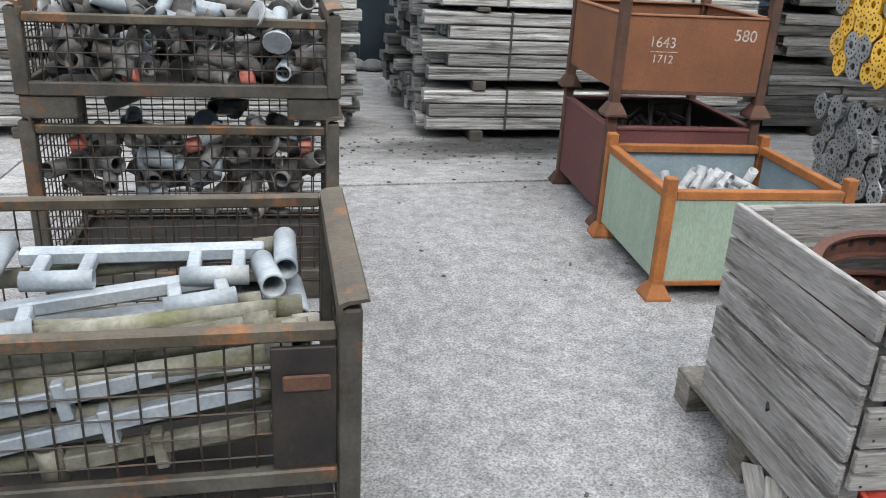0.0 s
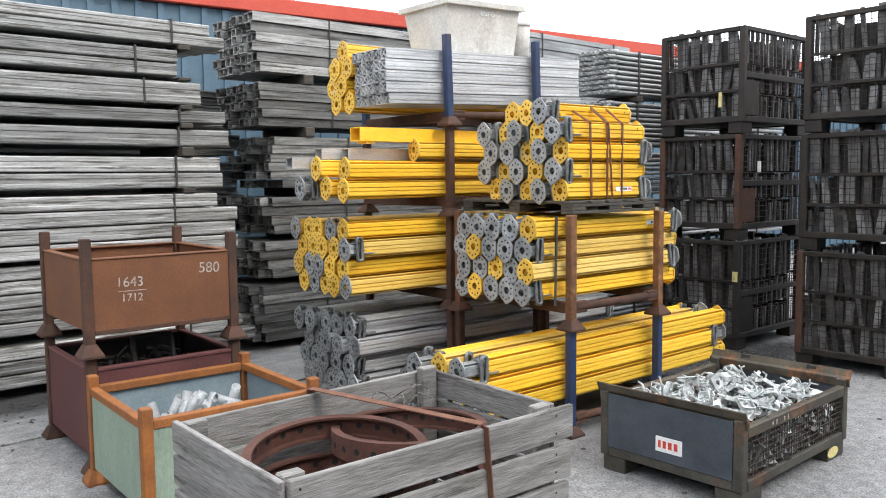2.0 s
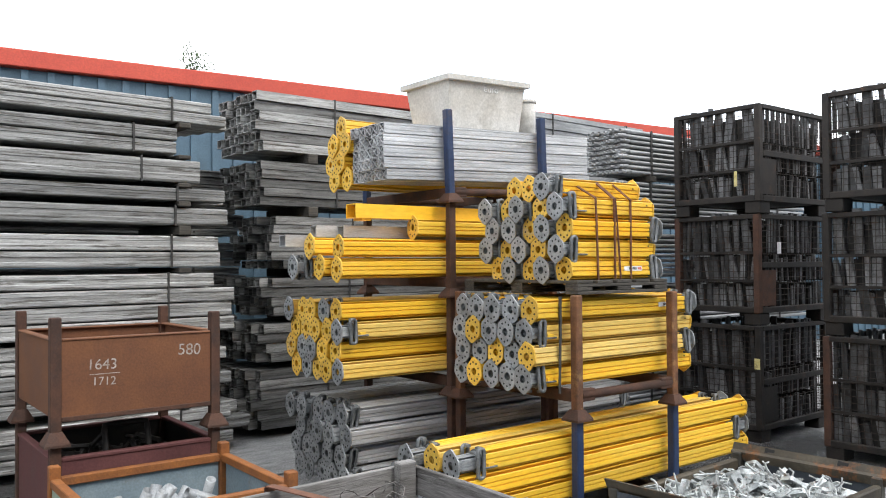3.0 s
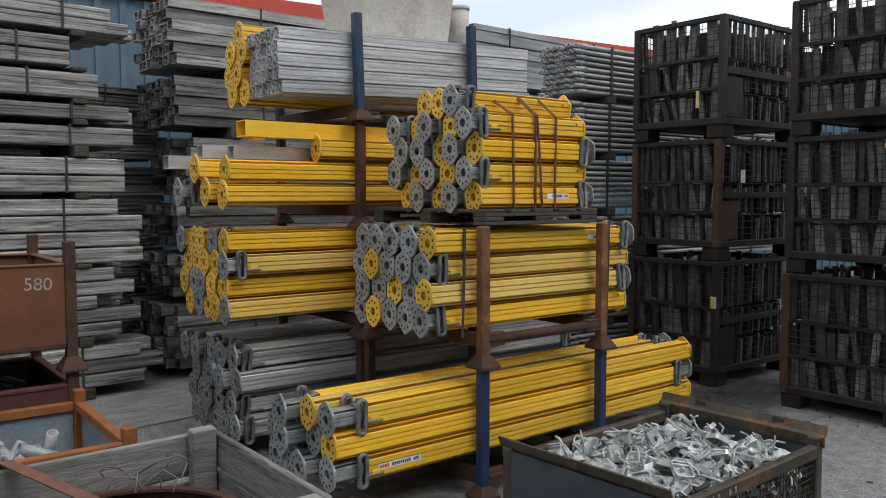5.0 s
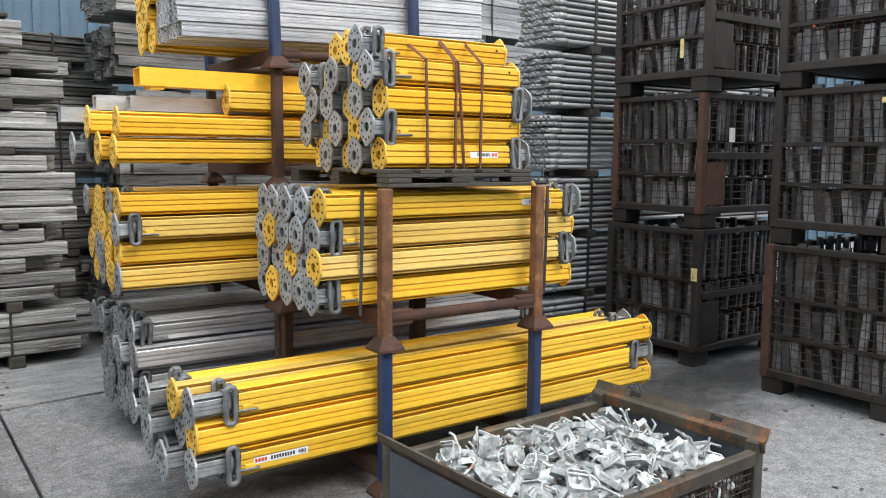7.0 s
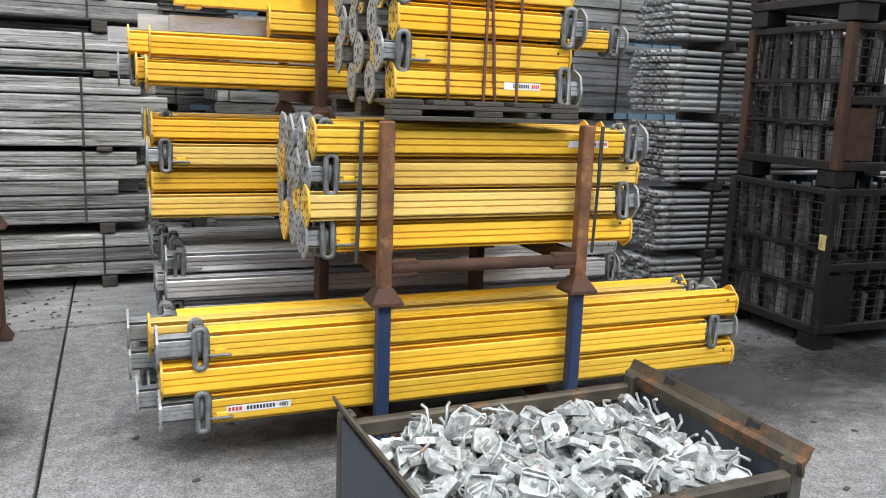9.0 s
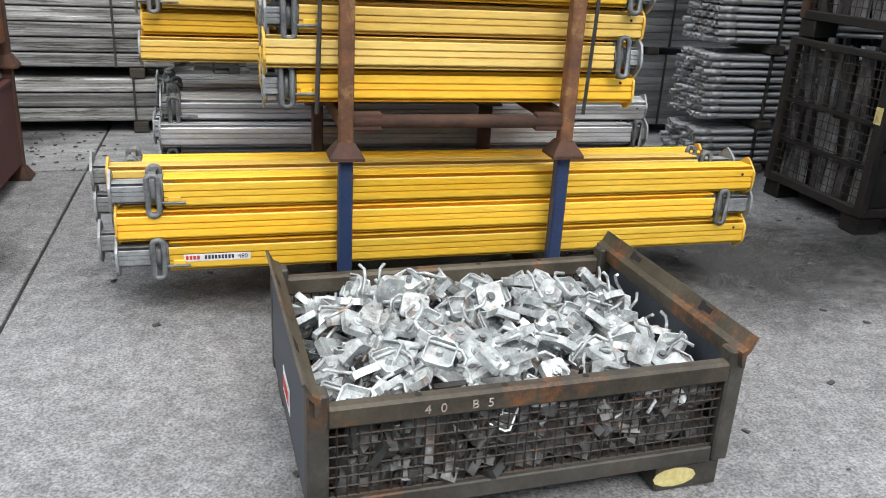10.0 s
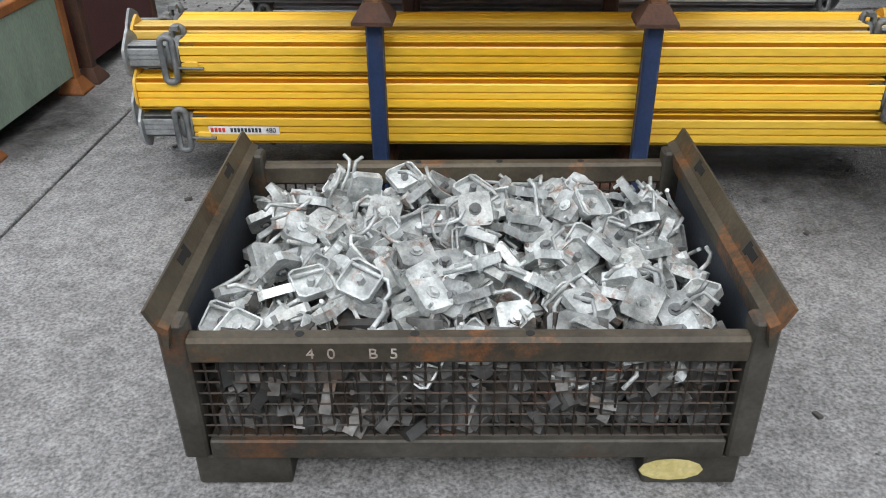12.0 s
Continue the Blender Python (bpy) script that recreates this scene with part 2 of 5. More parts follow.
SHED_DARK = material("dark_teal_door", (0.012, 0.022, 0.028), (0.02, 0.034, 0.042), 0.45, 0.1, 2, 60, 0.1)
FASCIA_RED = material("red_fascia", (0.48, 0.055, 0.03), (0.55, 0.075, 0.04), 0.5, 0, 2, 60, 0.1)
TUB_WHITE = material("chalky_white_tub", (0.52, 0.50, 0.46), (0.68, 0.66, 0.62), 0.75, 0, 3, 60, 0.3, 0, (0.38, 0.35, 0.3), 0.6)
SANDBAG = material("grey_bag", (0.10, 0.10, 0.095), (0.2, 0.2, 0.19), 0.9, 0, 7, 80, 0.4, 0.1)
MOSS_TUBE = material("mossy_grey_tube", (0.06, 0.056, 0.034), (0.25, 0.242, 0.2), 0.75, 0.1, 7, 90, 0.35, 0.2, (0.12, 0.12, 0.05), 0.7, edge=0.52)
PALE_TUBE = material("pale_galvanised_tube", (0.22, 0.252, 0.282), (0.37, 0.403, 0.425), 0.5, 0.2, 7, 90, 0.2, 0.1, (0.4, 0.38, 0.33), 0.5)
LEAF = material("tree_leaf", (0.05, 0.08, 0.03), (0.08, 0.12, 0.05), 0.7, 0, 5, 60, 0)
BARK = material("tree_bark", (0.06, 0.05, 0.04), (0.1, 0.085, 0.07), 0.9, 0, 9, 60)


# ---- mesh helpers ----
def box(bm, x0, x1, y0, y1, z0, z1, m=None, bevel=0.0):
    vs = [bm.verts.new((x, y, z)) for x in (x0, x1) for y in (y0, y1) for z in (z0, z1)]
    faces = [bm.faces.new([vs[k] for k in f]) for f in ((0, 1, 3, 2), (4, 6, 7, 5), (0, 4, 5, 1), (2, 3, 7, 6), (0, 2, 6, 4), (1, 5, 7, 3))]
    if bevel:
        es = list({e for f in faces for e in f.edges})
        vs = list({v for f in bmesh.ops.bevel(bm, geom=es, offset=bevel, segments=1, affect="EDGES", profile=0.5)["faces"] for v in f.verts} | {v for v in vs if v.is_valid})
    if m is not None:
        for v in vs:
            v.co = m @ v.co
    return vs


def rod(bm, a, b, r, sides=8, r2=None, caps=True):
    a, b = Vector(a), Vector(b)
    q = (b - a).to_track_quat("Z", "Y").to_matrix()
    r2 = r if r2 is None else r2
    rings = []
    for p, rad in ((a, r), (b, r2)):
        rings.append([bm.verts.new(p + q @ Vector((rad * math.cos(2 * math.pi * k / sides), rad * math.sin(2 * math.pi * k / sides), 0))) for k in range(sides)])
    for k in range(sides):
        f = bm.faces.new((rings[0][k], rings[0][(k + 1) % sides], rings[1][(k + 1) % sides], rings[1][k]))
        f.smooth = sides > 6
    if caps:
        bm.faces.new(rings[0][::-1])
        bm.faces.new(rings[1])


def pipe(bm, a, b, r, wall=0.004, sides=10, smooth=True):
    """An open tube with wall thickness."""
    a, b = Vector(a), Vector(b)
    q = (b - a).to_track_quat("Z", "Y").to_matrix()
    rings = []
    for p, rad in ((a, r), (b, r), (b, r - wall), (a, r - wall)):
        rings.append([bm.verts.new(p + q @ Vector((rad * math.cos(2 * math.pi * (k + 0.5) / sides), rad * math.sin(2 * math.pi * (k + 0.5) / sides), 0))) for k in range(sides)])
    for i in range(4):
        for k in range(sides):
            f = bm.faces.new((rings[i][k], rings[i][(k + 1) % sides], rings[(i + 1) % 4][(k + 1) % sides], rings[(i + 1) % 4][k]))
            f.smooth = smooth and i in (0, 2)


def bent(bm, pts, r, sides=6):
    """A bent rod through the points, as one skin."""
    pts = [Vector(p) for p in pts]
    closed = (pts[0] - pts[-1]).length < 1e-6
    if closed:
        pts = pts[:-1]
    rings, n = [], len(pts)
    for i, p in enumerate(pts):
        before = pts[i - 1] if i or closed else p
        after = pts[(i + 1) % n] if i < n - 1 or closed else p
        q = (after - before).to_track_quat("Z", "Y").to_matrix()
        rings.append([bm.verts.new(p + q @ Vector((r * math.cos(2 * math.pi * k / sides), r * math.sin(2 * math.pi * k / sides), 0))) for k in range(sides)])
    for i in range(n if closed else n - 1):
        p, q = rings[i], rings[(i + 1) % n]
        turn = min(range(sides), key=lambda t: sum((p[k].co - q[(k + t) % sides].co).length for k in range(sides)))
        for k in range(sides):
            f = bm.faces.new((p[k], p[(k + 1) % sides], q[(k + 1 + turn) % sides], q[(k + turn) % sides]))
            f.smooth = True
    if not closed:
        bm.faces.new(rings[0][::-1])
        bm.faces.new(rings[-1])


def extrude(bm, outline, x0, x1, caps=True):
    """A (y, z) outline drawn along x."""
    a = [bm.verts.new((x0, y, z)) for y, z in outline]
    b = [bm.verts.new((x1, y, z)) for y, z in outline]
    n = len(a)
    for k in range(n):
        bm.faces.new((a[k], b[k], b[(k + 1) % n], a[(k + 1) % n]))
    if caps:
        bm.faces.new(a)
        bm.faces.new(b[::-1])


def mesh_of(name, bm, mat):
    bmesh.ops.recalc_face_normals(bm, faces=bm.faces)
    me = bpy.data.meshes.new(name)
    bm.to_mesh(me)
    bm.free()
    me.materials.append(mat)
    return me


def part(name, bm, mat, parent=None, label="", m=None):
    ob = new(name, bm if isinstance(bm, bpy.types.Mesh) else mesh_of(name, bm, mat))
    if parent:
        ob.parent = parent
    if m is not None:
        ob.matrix_basis = m
    if label:
        ob["label"] = label
    return ob


def thing(name, m, label, category, group=""):
    ob = new(name)
    ob.empty_display_size = 0.1
    ob.matrix_basis = m
    return tagged(ob, label, category, group)


def words(name, text, size, mat, parent, m):
    cu = bpy.data.curves.new(name, "FONT")
    cu.body, cu.size, cu.extrude, cu.align_x, cu.align_y = text, size, 0.0008, "CENTER", "CENTER"
    tmp = bpy.data.objects.new(name, cu)
    me = bpy.data.meshes.new_from_object(tmp)
    bpy.data.objects.remove(tmp)
    me.materials.clear()
    me.materials.append(mat)
    return part(name, me, mat, parent, "", m)


BM = bmesh.new
R = random.Random(7)


# ---- ground ----
ground = tagged(new("ground"), "grey concrete yard ground reaching the horizon", "ground", "", "structure")
bm = BM()
box(bm, -400, 400, -400, 400, -0.4, -0.06)
part("subsoil", bm, JOINT, ground)
SLAB_TURN = Matrix(((math.cos(radians(6.2)), -0.008, 0, 2.842), (math.sin(radians(6.2)), 1.0, 0, 5.21), (0, 0, 1, 0), (0, 0, 0, 1)))
for i in range(-3, 4):
    for j in range(-3, 3):
        bm = BM()
        x0, y0 = i * 4.6, j * 5.2
        box(bm, x0 + 0.007, x0 + 4.593, y0 + (0.022 if j == 0 else 0.006), y0 + (5.178 if j == -1 else 5.194), -0.15, 0.0, SLAB_TURN, 0.004)
        part("concrete_slab", bm, CONCRETE_BROOM if j >= 0 else CONCRETE, ground)
bm = BM()
for x0, x1, y0, y1 in ((-400, -14, -400, 400), (18.5, 400, -400, 400), (-14, 18.5, -400, -15), (-14, 18.5, 15.5, 400)):
    box(bm, x0, x1, y0, y1, -0.15, -0.006)
part("outer_concrete", bm, CONCRETE, ground)

# ---- plain walls added out of view to close the yard and block low sky light ----
for name, a in (("wall_south", (-13, 24, -7.2, -7.0, 0, 6.0)), ("wall_west", (-9.2, -9.0, -7, 8.6, 0, 5.0)), ("wall_east", (24, 24.2, -7, 9, 0, 5.0))):
    bm = BM()
    box(bm, *a)
    tagged(part(name, bm, SHED_BLUE), "added plain blue-grey wall that blocks low sky light", "wall", "", "structure")

# ---- shed ----
shed = tagged(new("warehouse_shed"), "blue-grey ribbed shed with a red fascia", "shed", "", "structure")
shed.matrix_basis = pose(2.4, 9.25, 0, 0, 0, -5) @ Matrix.Translation((-2.4, -9.0, 0))
bm = BM()
box(bm, -30, 0.2, 9.0, 9.2, 0, 3.575)
box(bm, 1.6, 45, 9.0, 9.2, 0, 3.575)
part("wall", bm, SHED_BLUE, shed)
rib = BM()
box(rib, -0.035, 0.035, -0.03, 0.0, 0.0, 3.57)
rib = mesh_of("cladding_rib", rib, SHED_BLUE)
for k in range(-40, 110):
    x = k * 0.25
    if not 0.1 < x < 1.7:
        part("cladding_rib", rib, SHED_BLUE, shed, "", Matrix.Translation((x, 9.0, 0)))
bm = BM()
box(bm, 0.2, 1.6, 9.05, 9.15, 0, 3.575)
for k in range(6):
    box(bm, 0.3 + k * 0.24, 0.32 + k * 0.24, 9.03, 9.06, 0, 3.6)
part("sliding_door", bm, SHED_DARK, shed, "dark teal sheet-metal door")
bm = BM()
box(bm, -30, 45, 8.9, 9.15, 3.58, 3.765, None, 0.01)
part("fascia", bm, FASCIA_RED, shed, "red sheet-metal fascia")
bm = BM()
box(bm, -30, 45, 9.2, 24, 3.5, 3.7)
part("roof", bm, SHED_BLUE, shed)


# ---- props ----
def flute(w, depth=0.014):
    """Four-sided outline with chamfered corners and a deep channel along every side."""
    h, pts = w / 2, []
    side = [(-0.75, 0.95), (-0.67, 1.0), (-0.27, 1.0), (-0.24, 1 - depth / h * 0.7), (-0.19, 1 - depth / h * 0.7), (-0.15, 0.975), (0.15, 0.975), (0.19, 1 - depth / h * 0.7), (0.24, 1 - depth / h * 0.7), (0.27, 1.0), (0.67, 1.0), (0.75, 0.95)]
    for k in range(4):
        a = math.radians(90 * k)
        for u, v in side:
            pts.append((h * (u * math.cos(a) - v * math.sin(a)), h * (u * math.sin(a) + v * math.cos(a))))
    return pts[::-1]


def plate_mesh(mat, sides=24):
    """A pointed six-sided end plate with a round hole."""
    hexa = [Vector((0, 0.088)), Vector((0.06, 0.048)), Vector((0.066, -0.03)), Vector((0, -0.088)), Vector((-0.06, -0.048)), Vector((-0.066, 0.03))]
    bm = BM()
    rings = []
    outer, inner = [], []
    for k in range(sides):
        f = k / sides * 6
        i = int(f)
        p = hexa[i].lerp(hexa[(i + 1) % 6], f - i)
        a = math.atan2(p.y, p.x)
        if f - i < 0.01:
            p *= 0.95
        outer.append(p)
        inner.append(Vector((math.cos(a), math.sin(a))) * 0.022)
    for x, ring in ((0, outer), (0.009, outer), (0.009, inner), (0, inner)):
        rings.append([bm.verts.new((x, p.x, p.y)) for p in ring])
    for i in range(4):
        for k in range(sides):
            bm.faces.new((rings[i][k], rings[i][(k + 1) % sides], rings[(i + 1) % 4][(k + 1) % sides], rings[(i + 1) % 4][k]))
    return mesh_of("end_plate", bm, mat)


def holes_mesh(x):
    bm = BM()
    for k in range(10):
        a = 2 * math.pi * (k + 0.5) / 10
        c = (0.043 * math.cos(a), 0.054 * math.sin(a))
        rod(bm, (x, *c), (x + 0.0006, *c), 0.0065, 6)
    return mesh_of("bolt_hole", bm, HOLE_SHADE)


PLATE_GREY, PLATE_YELLOW = plate_mesh(GALV), plate_mesh(YELLOW_PLATE)
HOLES_L, HOLES_R = holes_mesh(-0.0008), holes_mesh(0.0092)
bm = BM()
pipe(bm, (-0.012, 0, 0), (0.014, 0, 0), 0.052, 0.014, 18)
pipe(bm, (0.014, 0, 0), (0.034, 0, 0), 0.060, 0.016, 18)
NUT = mesh_of("adjusting_nut", bm, GALV_DULL)
LOOPS = []
for s in (-1, 1):
    bm = BM()
    oval = []
    for k in range(16):
        a = 2 * math.pi * k / 16
        oval.append((0.02 * math.cos(a), s * 0.062, 0.018 * math.sin(a) + (0.056 if math.sin(a) > 0 else -0.056)))
    bent(bm, oval + oval[:1], 0.011, 6)
    for z in (-0.074, 0.074):
        box(bm, -0.012, 0.012, min(s * 0.03, s * 0.062), max(s * 0.03, s * 0.062), z - 0.007, z + 0.007)
    LOOPS.append(mesh_of("loop_handle", bm, GALV_DULL))
bm = BM()
rod(bm, (0.01, -0.060, -0.028), (0.11, -0.063, -0.028), 0.0055, 6)
PIN = mesh_of("locking_lever", bm, GALV_DULL)
bm = BM()
box(bm, 0.0, 0.045, -0.0625, -0.0565, -0.026, -0.006, None, 0.003)
TAB = mesh_of("guide_tab", bm, YELLOW)


def prop(length, shell, plate, label, gap=0.12):
    """A telescopic prop along +x with its adjusting nut at the near end."""
    p = thing("telescopic_prop", Matrix(), label, "prop")
    bm = BM()
    extrude(bm, flute(0.112), gap, length - 0.008, False)
    part("outer_tube", bm, shell, p)
    bm = BM()
    extrude(bm, flute(0.078, 0.006), 0.0088, gap + 0.04, False)
    part("inner_tube", bm, GALV, p, "bare aluminium inner tube")
    bm = BM()
    rod(bm, (length - 0.06, -0.0555, 0.022), (length - 0.06, -0.0568, 0.022), 0.006, 8)
    part("pin_hole", bm, HOLE_SHADE, p)
    near = part("end_plate", PLATE_GREY, GALV, p, "galvanised end plate")
    far = part("end_plate", plate, plate.materials[0], p, "painted end plate" if plate is PLATE_YELLOW else "", pose(length - 0.009, 0, 0))
    part("perforation", HOLES_L, HOLE_SHADE, near)["kind"] = "stuff"
    part("perforation", HOLES_R, HOLE_SHADE, far)["kind"] = "stuff"
    at = pose(gap - 0.036, 0, 0)
    nut = part("adjusting_nut", NUT, GALV_DULL, p, "galvanised adjusting nut", at)
    for me in LOOPS:
        part("loop_handle", me, GALV_DULL, nut)
    part("locking_lever", PIN, GALV_DULL, nut)
    if shell is not ALU:
        part("guide_tab", TAB, YELLOW, p, "", pose(gap + 0.012, 0, 0))
    return p


Y = "yellow powder-coated telescopic prop with "
P480 = prop(2.61, YELLOW, PLATE_YELLOW, Y + "a galvanised nut, in the low rack", 0.185)
W480 = prop(2.61, YELLOW_WORN, PLATE_YELLOW, "sun-bleached tan-yellow telescopic prop in the low rack", 0.185)
W250 = prop(1.45, YELLOW_WORN, PLATE_YELLOW, "sun-bleached tan-yellow telescopic prop in the middle rack")
W350 = prop(1.95, YELLOW_WORN, PLATE_GREY, "sun-bleached tan-yellow telescopic prop in the back rack")
P250 = prop(1.45, YELLOW, PLATE_YELLOW, Y + "grey end plate, in the middle rack")
P120 = prop(0.80, YELLOW, PLATE_YELLOW, Y + "short tube, bundled on a pallet")
P350 = prop(1.95, YELLOW, PLATE_YELLOW, Y + "pointed end plates, in the back rack")
PGAL = prop(2.59, ALU, PLATE_GREY, "bare grey aluminium telescopic prop in the bottom back rack", 0.1)
USED = set()


def lay(model, x, y, z, flip=False, turn=0.0, roll=0.0, group=""):
    """Puts a prop with its near end at x; a flipped one has its nut at the far end."""
    length = max(c.matrix_basis.translation.x for c in model.children) + 0.009
    m = pose(x, y, z, 0, 0, turn) @ (pose(length, 0, 0, roll, 0, 180) if flip else pose(0, 0, 0, roll))
    if model not in USED:
        USED.add(model)
        model.matrix_basis = m
        ob = model
    else:
        ob = copy_thing(model, m)
    return tagged(ob, "", "", group)


def prop_label(ob, x, w, number, flip=1):
    """A white sticker with a red bar, dark bars and the size number."""
    y = flip * -0.0567
    bm = BM()
    box(bm, x, x + w, min(y, y * 1.012), max(y, y * 1.012), -0.016, 0.012)
    part("label", bm, WHITE_LABEL, ob, "white size label")
    def bar(a, b, mat, z0=-0.009, z1=0.006):
        bm = BM()
        box(bm, x + w * a, x + w * b, min(y * 1.014, y * 1.024), max(y * 1.014, y * 1.024), z0, z1)
        part("label_bar", bm, mat, ob)
    for k in range(4):
        bar(0.03 + k * 0.055, 0.07 + k * 0.055, RED_PAINT)
    for k in range(9):
        bar(0.31 + k * 0.05, 0.345 + k * 0.05, DARK_INK)
    if number:
        words("label_number", number, 0.024, DARK_INK, ob, pose(x + w * 0.88, y * 1.03, -0.002, 90, 0, 0 if flip == 1 else 180))


LAY = random.Random(3)
# low front rack: three rows of long props
for c in range(4):
    for r in range(3 if c < 3 else 2):
        dx = LAY.uniform(-0.05, 0.03) - 0.025 * c
        flip = (r == 1) if c == 0 else LAY.random() < 0.3
        y = 3.058 + c * 0.13
        ob = lay(W480 if (r == 2 and c == 1) or LAY.random() < 0.15 and c else P480, 3.277 + ((0.0, 0.008, -0.004)[r] if c == 0 else dx), y, 0.266 + r * 0.121 + (0.0 if c % 2 == 0 else 0.01), flip, 1.3, 0 if c == 0 else LAY.uniform(-12, 12), "long props in the low rack")
        if c == 0 and r == 0:
            marked = ob
# middle front rack: four rows
for c in range(5):
    for r in range(4):
        flip = (r in (1, 3)) if c == 0 else LAY.random() < 0.13
        ob = lay(W250 if (c == 0 and r in (1, 2)) or (c and LAY.random() < 0.2) else P250, 3.825 + (0.02 if r == 3 and c == 0 else 0) + LAY.uniform(-0.015, 0.015), 3.078 + c * 0.14 + (0 if r % 2 else 0.03), 0.884 + r * 0.124, flip, 0.8, LAY.uniform(-8, 8), "props in the middle rack")
        if (c, r) == (0, 3):
            marked_mid = ob
# pallet load: five rows of short props
for r in range(5):
    for c in range(5):
        if r == 4 and c not in (1, 2, 3):
            continue
        flip = ((c - (1 if r == 4 else 0) + r) % 2 == 0) != (c > 0 and LAY.random() < 0.2)
        ob = lay(P120, (4.155 if flip else 4.105) + LAY.uniform(-0.012, 0.012), 3.115 + c * 0.142 + (0.06 if r % 2 else 0) * (0.3 if c == 0 else 1), 1.473 + r * 0.122, bool(flip), -1.0, LAY.uniform(-8, 8), "short props on the pallet")
        if (c, r) == (0, 0):
            marked_top = ob
# back rack, second level
for r in range(4):
    for c in range(5):
        lay(W350 if (c == 0 and r == 2) or LAY.random() < 0.2 else P350, 3.305 + LAY.uniform(-0.02, 0.02), 4.205 + c * 0.145 + (0.05 if r % 2 else 0), 0.857 + r * 0.122, (r != 2) if c == 0 else LAY.random() < 0.8, 0, LAY.uniform(-8, 8), "props in the back rack")
# back rack, third level
for x, y, z, f, tn in ((3.30, 4.215, 1.485, 1, 0.5), (3.32, 4.23, 1.62, 1, -0.5), (3.26, 4.36, 1.50, 1, 1), (3.23, 4.43, 1.63, 1, 0), (3.18, 4.56, 1.5, 0, 0), (3.866, 4.20, 1.752, 1, -3)):
    lay(P350, x, y, z, bool(f), tn, LAY.uniform(-8, 8), "props in the back rack")
# back rack, top level
for k in range(7):
    lay(P350, 3.60 + LAY.uniform(-0.03, 0.03), 4.60 + (k % 2) * 0.14 + (0.07 if k // 2 % 2 else 0), 2.09 + (k // 2) * 0.118, True, 0, LAY.uniform(-9, 9), "props in the back rack")
# bottom back rack
for r in range(4):
    for c in range(5):
        lay(PGAL, 3.355 - 0.005 * c + LAY.uniform(-0.03, 0.03), 4.215 + c * 0.145 + (0.06 if r % 2 else 0), 0.19 + r * 0.128, LAY.random() < 0.3, 0.0, LAY.uniform(-15, 15), "grey props in the bottom back rack")


prop_label(marked, 0.235, 0.24, "480")
prop_label(marked_mid, 0.2, 0.19, "", -1)
prop_label(marked_top, 0.19, 0.16, "", -1)


# ---- stacking racks ----
def rack(x0, x1, y0, y1, z0, h, post_mat, label, beam_z=0.12, rail_mat=RUSTY, back_mat=None):
    t = thing("stacking_rack", pose(0, 0, z0), label, "rack", "stacking racks")
    for x in (x0, x1):
        for y in (y0, y1):
            bm = BM()
            box(bm, x - 0.026, x + 0.026, y - 0.026, y + 0.026, 0.05, h, None, 0.006)
            post = part("post", bm, (back_mat or post_mat) if y == y1 else post_mat, t)
            bm = BM()
            lo, hi = 0.062, 0.03
            a = [bm.verts.new((x + i * lo, y + j * lo, 0.0)) for i, j in ((-1, -1), (1, -1), (1, 1), (-1, 1))]
            b = [bm.verts.new((x + i * lo, y + j * lo, 0.012)) for i, j in ((-1, -1), (1, -1), (1, 1), (-1, 1))]
            c = [bm.verts.new((x + i * hi, y + j * hi, 0.062)) for i, j in ((-1, -1), (1, -1), (1, 1), (-1, 1))]
            for p, q in ((a, b), (b, c)):
                for k in range(4):
                    bm.faces.new((p[k], p[(k + 1) % 4], q[(k + 1) % 4], q[k]))
            bm.faces.new(a[::-1])
            bm.faces.new(c)
            part("flared_foot", bm, RUSTY, post)
    for y in (y0, y1):
        bm = BM()
        rod(bm, (x0 + 0.026, y, beam_z), (x1 - 0.026, y, beam_z), 0.026, 12)
        for s, x in ((1, x0), (-1, x1)):
            box(bm, min(x + s * 0.02, x + s * 0.13), max(x + s * 0.02, x + s * 0.13), y - 0.02, y + 0.02, beam_z - 0.034, beam_z + 0.034, None, 0.005)
        part("cross_tube", bm, rail_mat, t)
    for x in (x0, x1):
        bm = BM()
        box(bm, x - 0.024, x + 0.024, y0 + 0.026, y1 - 0.026, beam_z - 0.035, beam_z + 0.03, None, 0.004)
        part("side_beam", bm, rail_mat, t)
    return t


TILT = pose(4.11, 4.105, 1.92, 0, -2.0, 0) @ pose(-4.11, -4.105, -1.92)
rack(4.10, 4.948, 2.975, 4.0, 0.0, 0.645, BLUE_POST, "steel stacking rack with blue front posts on the concrete", 0.10, RUSTY, RUSTY)
rack(4.10, 4.948, 2.975, 4.0, 0.645, 0.69, RUST_POST, "orange-rusted stacking rack on the blue rack", 0.135)
rack(4.11, 4.972, 4.105, 5.13, 0.0, 0.645, RUSTY, "rust-brown stacking rack holding grey props", 0.07)
rack(4.11, 4.972, 4.105, 5.13, 0.645, 0.645, RUSTY, "rust-brown stacking rack holding yellow props", 0.095)
rack(4.11, 4.972, 4.105, 5.13, 1.29, 0.63, RUSTY, "rust-brown stacking rack with mixed props", 0.105)
top_rack = rack(4.11, 4.972, 4.105, 5.13, 1.92, 0.62, BLUE_POST, "stacking rack with dark blue posts holding square tubes", 0.07)
top_rack.matrix_basis = TILT @ top_rack.matrix_basis


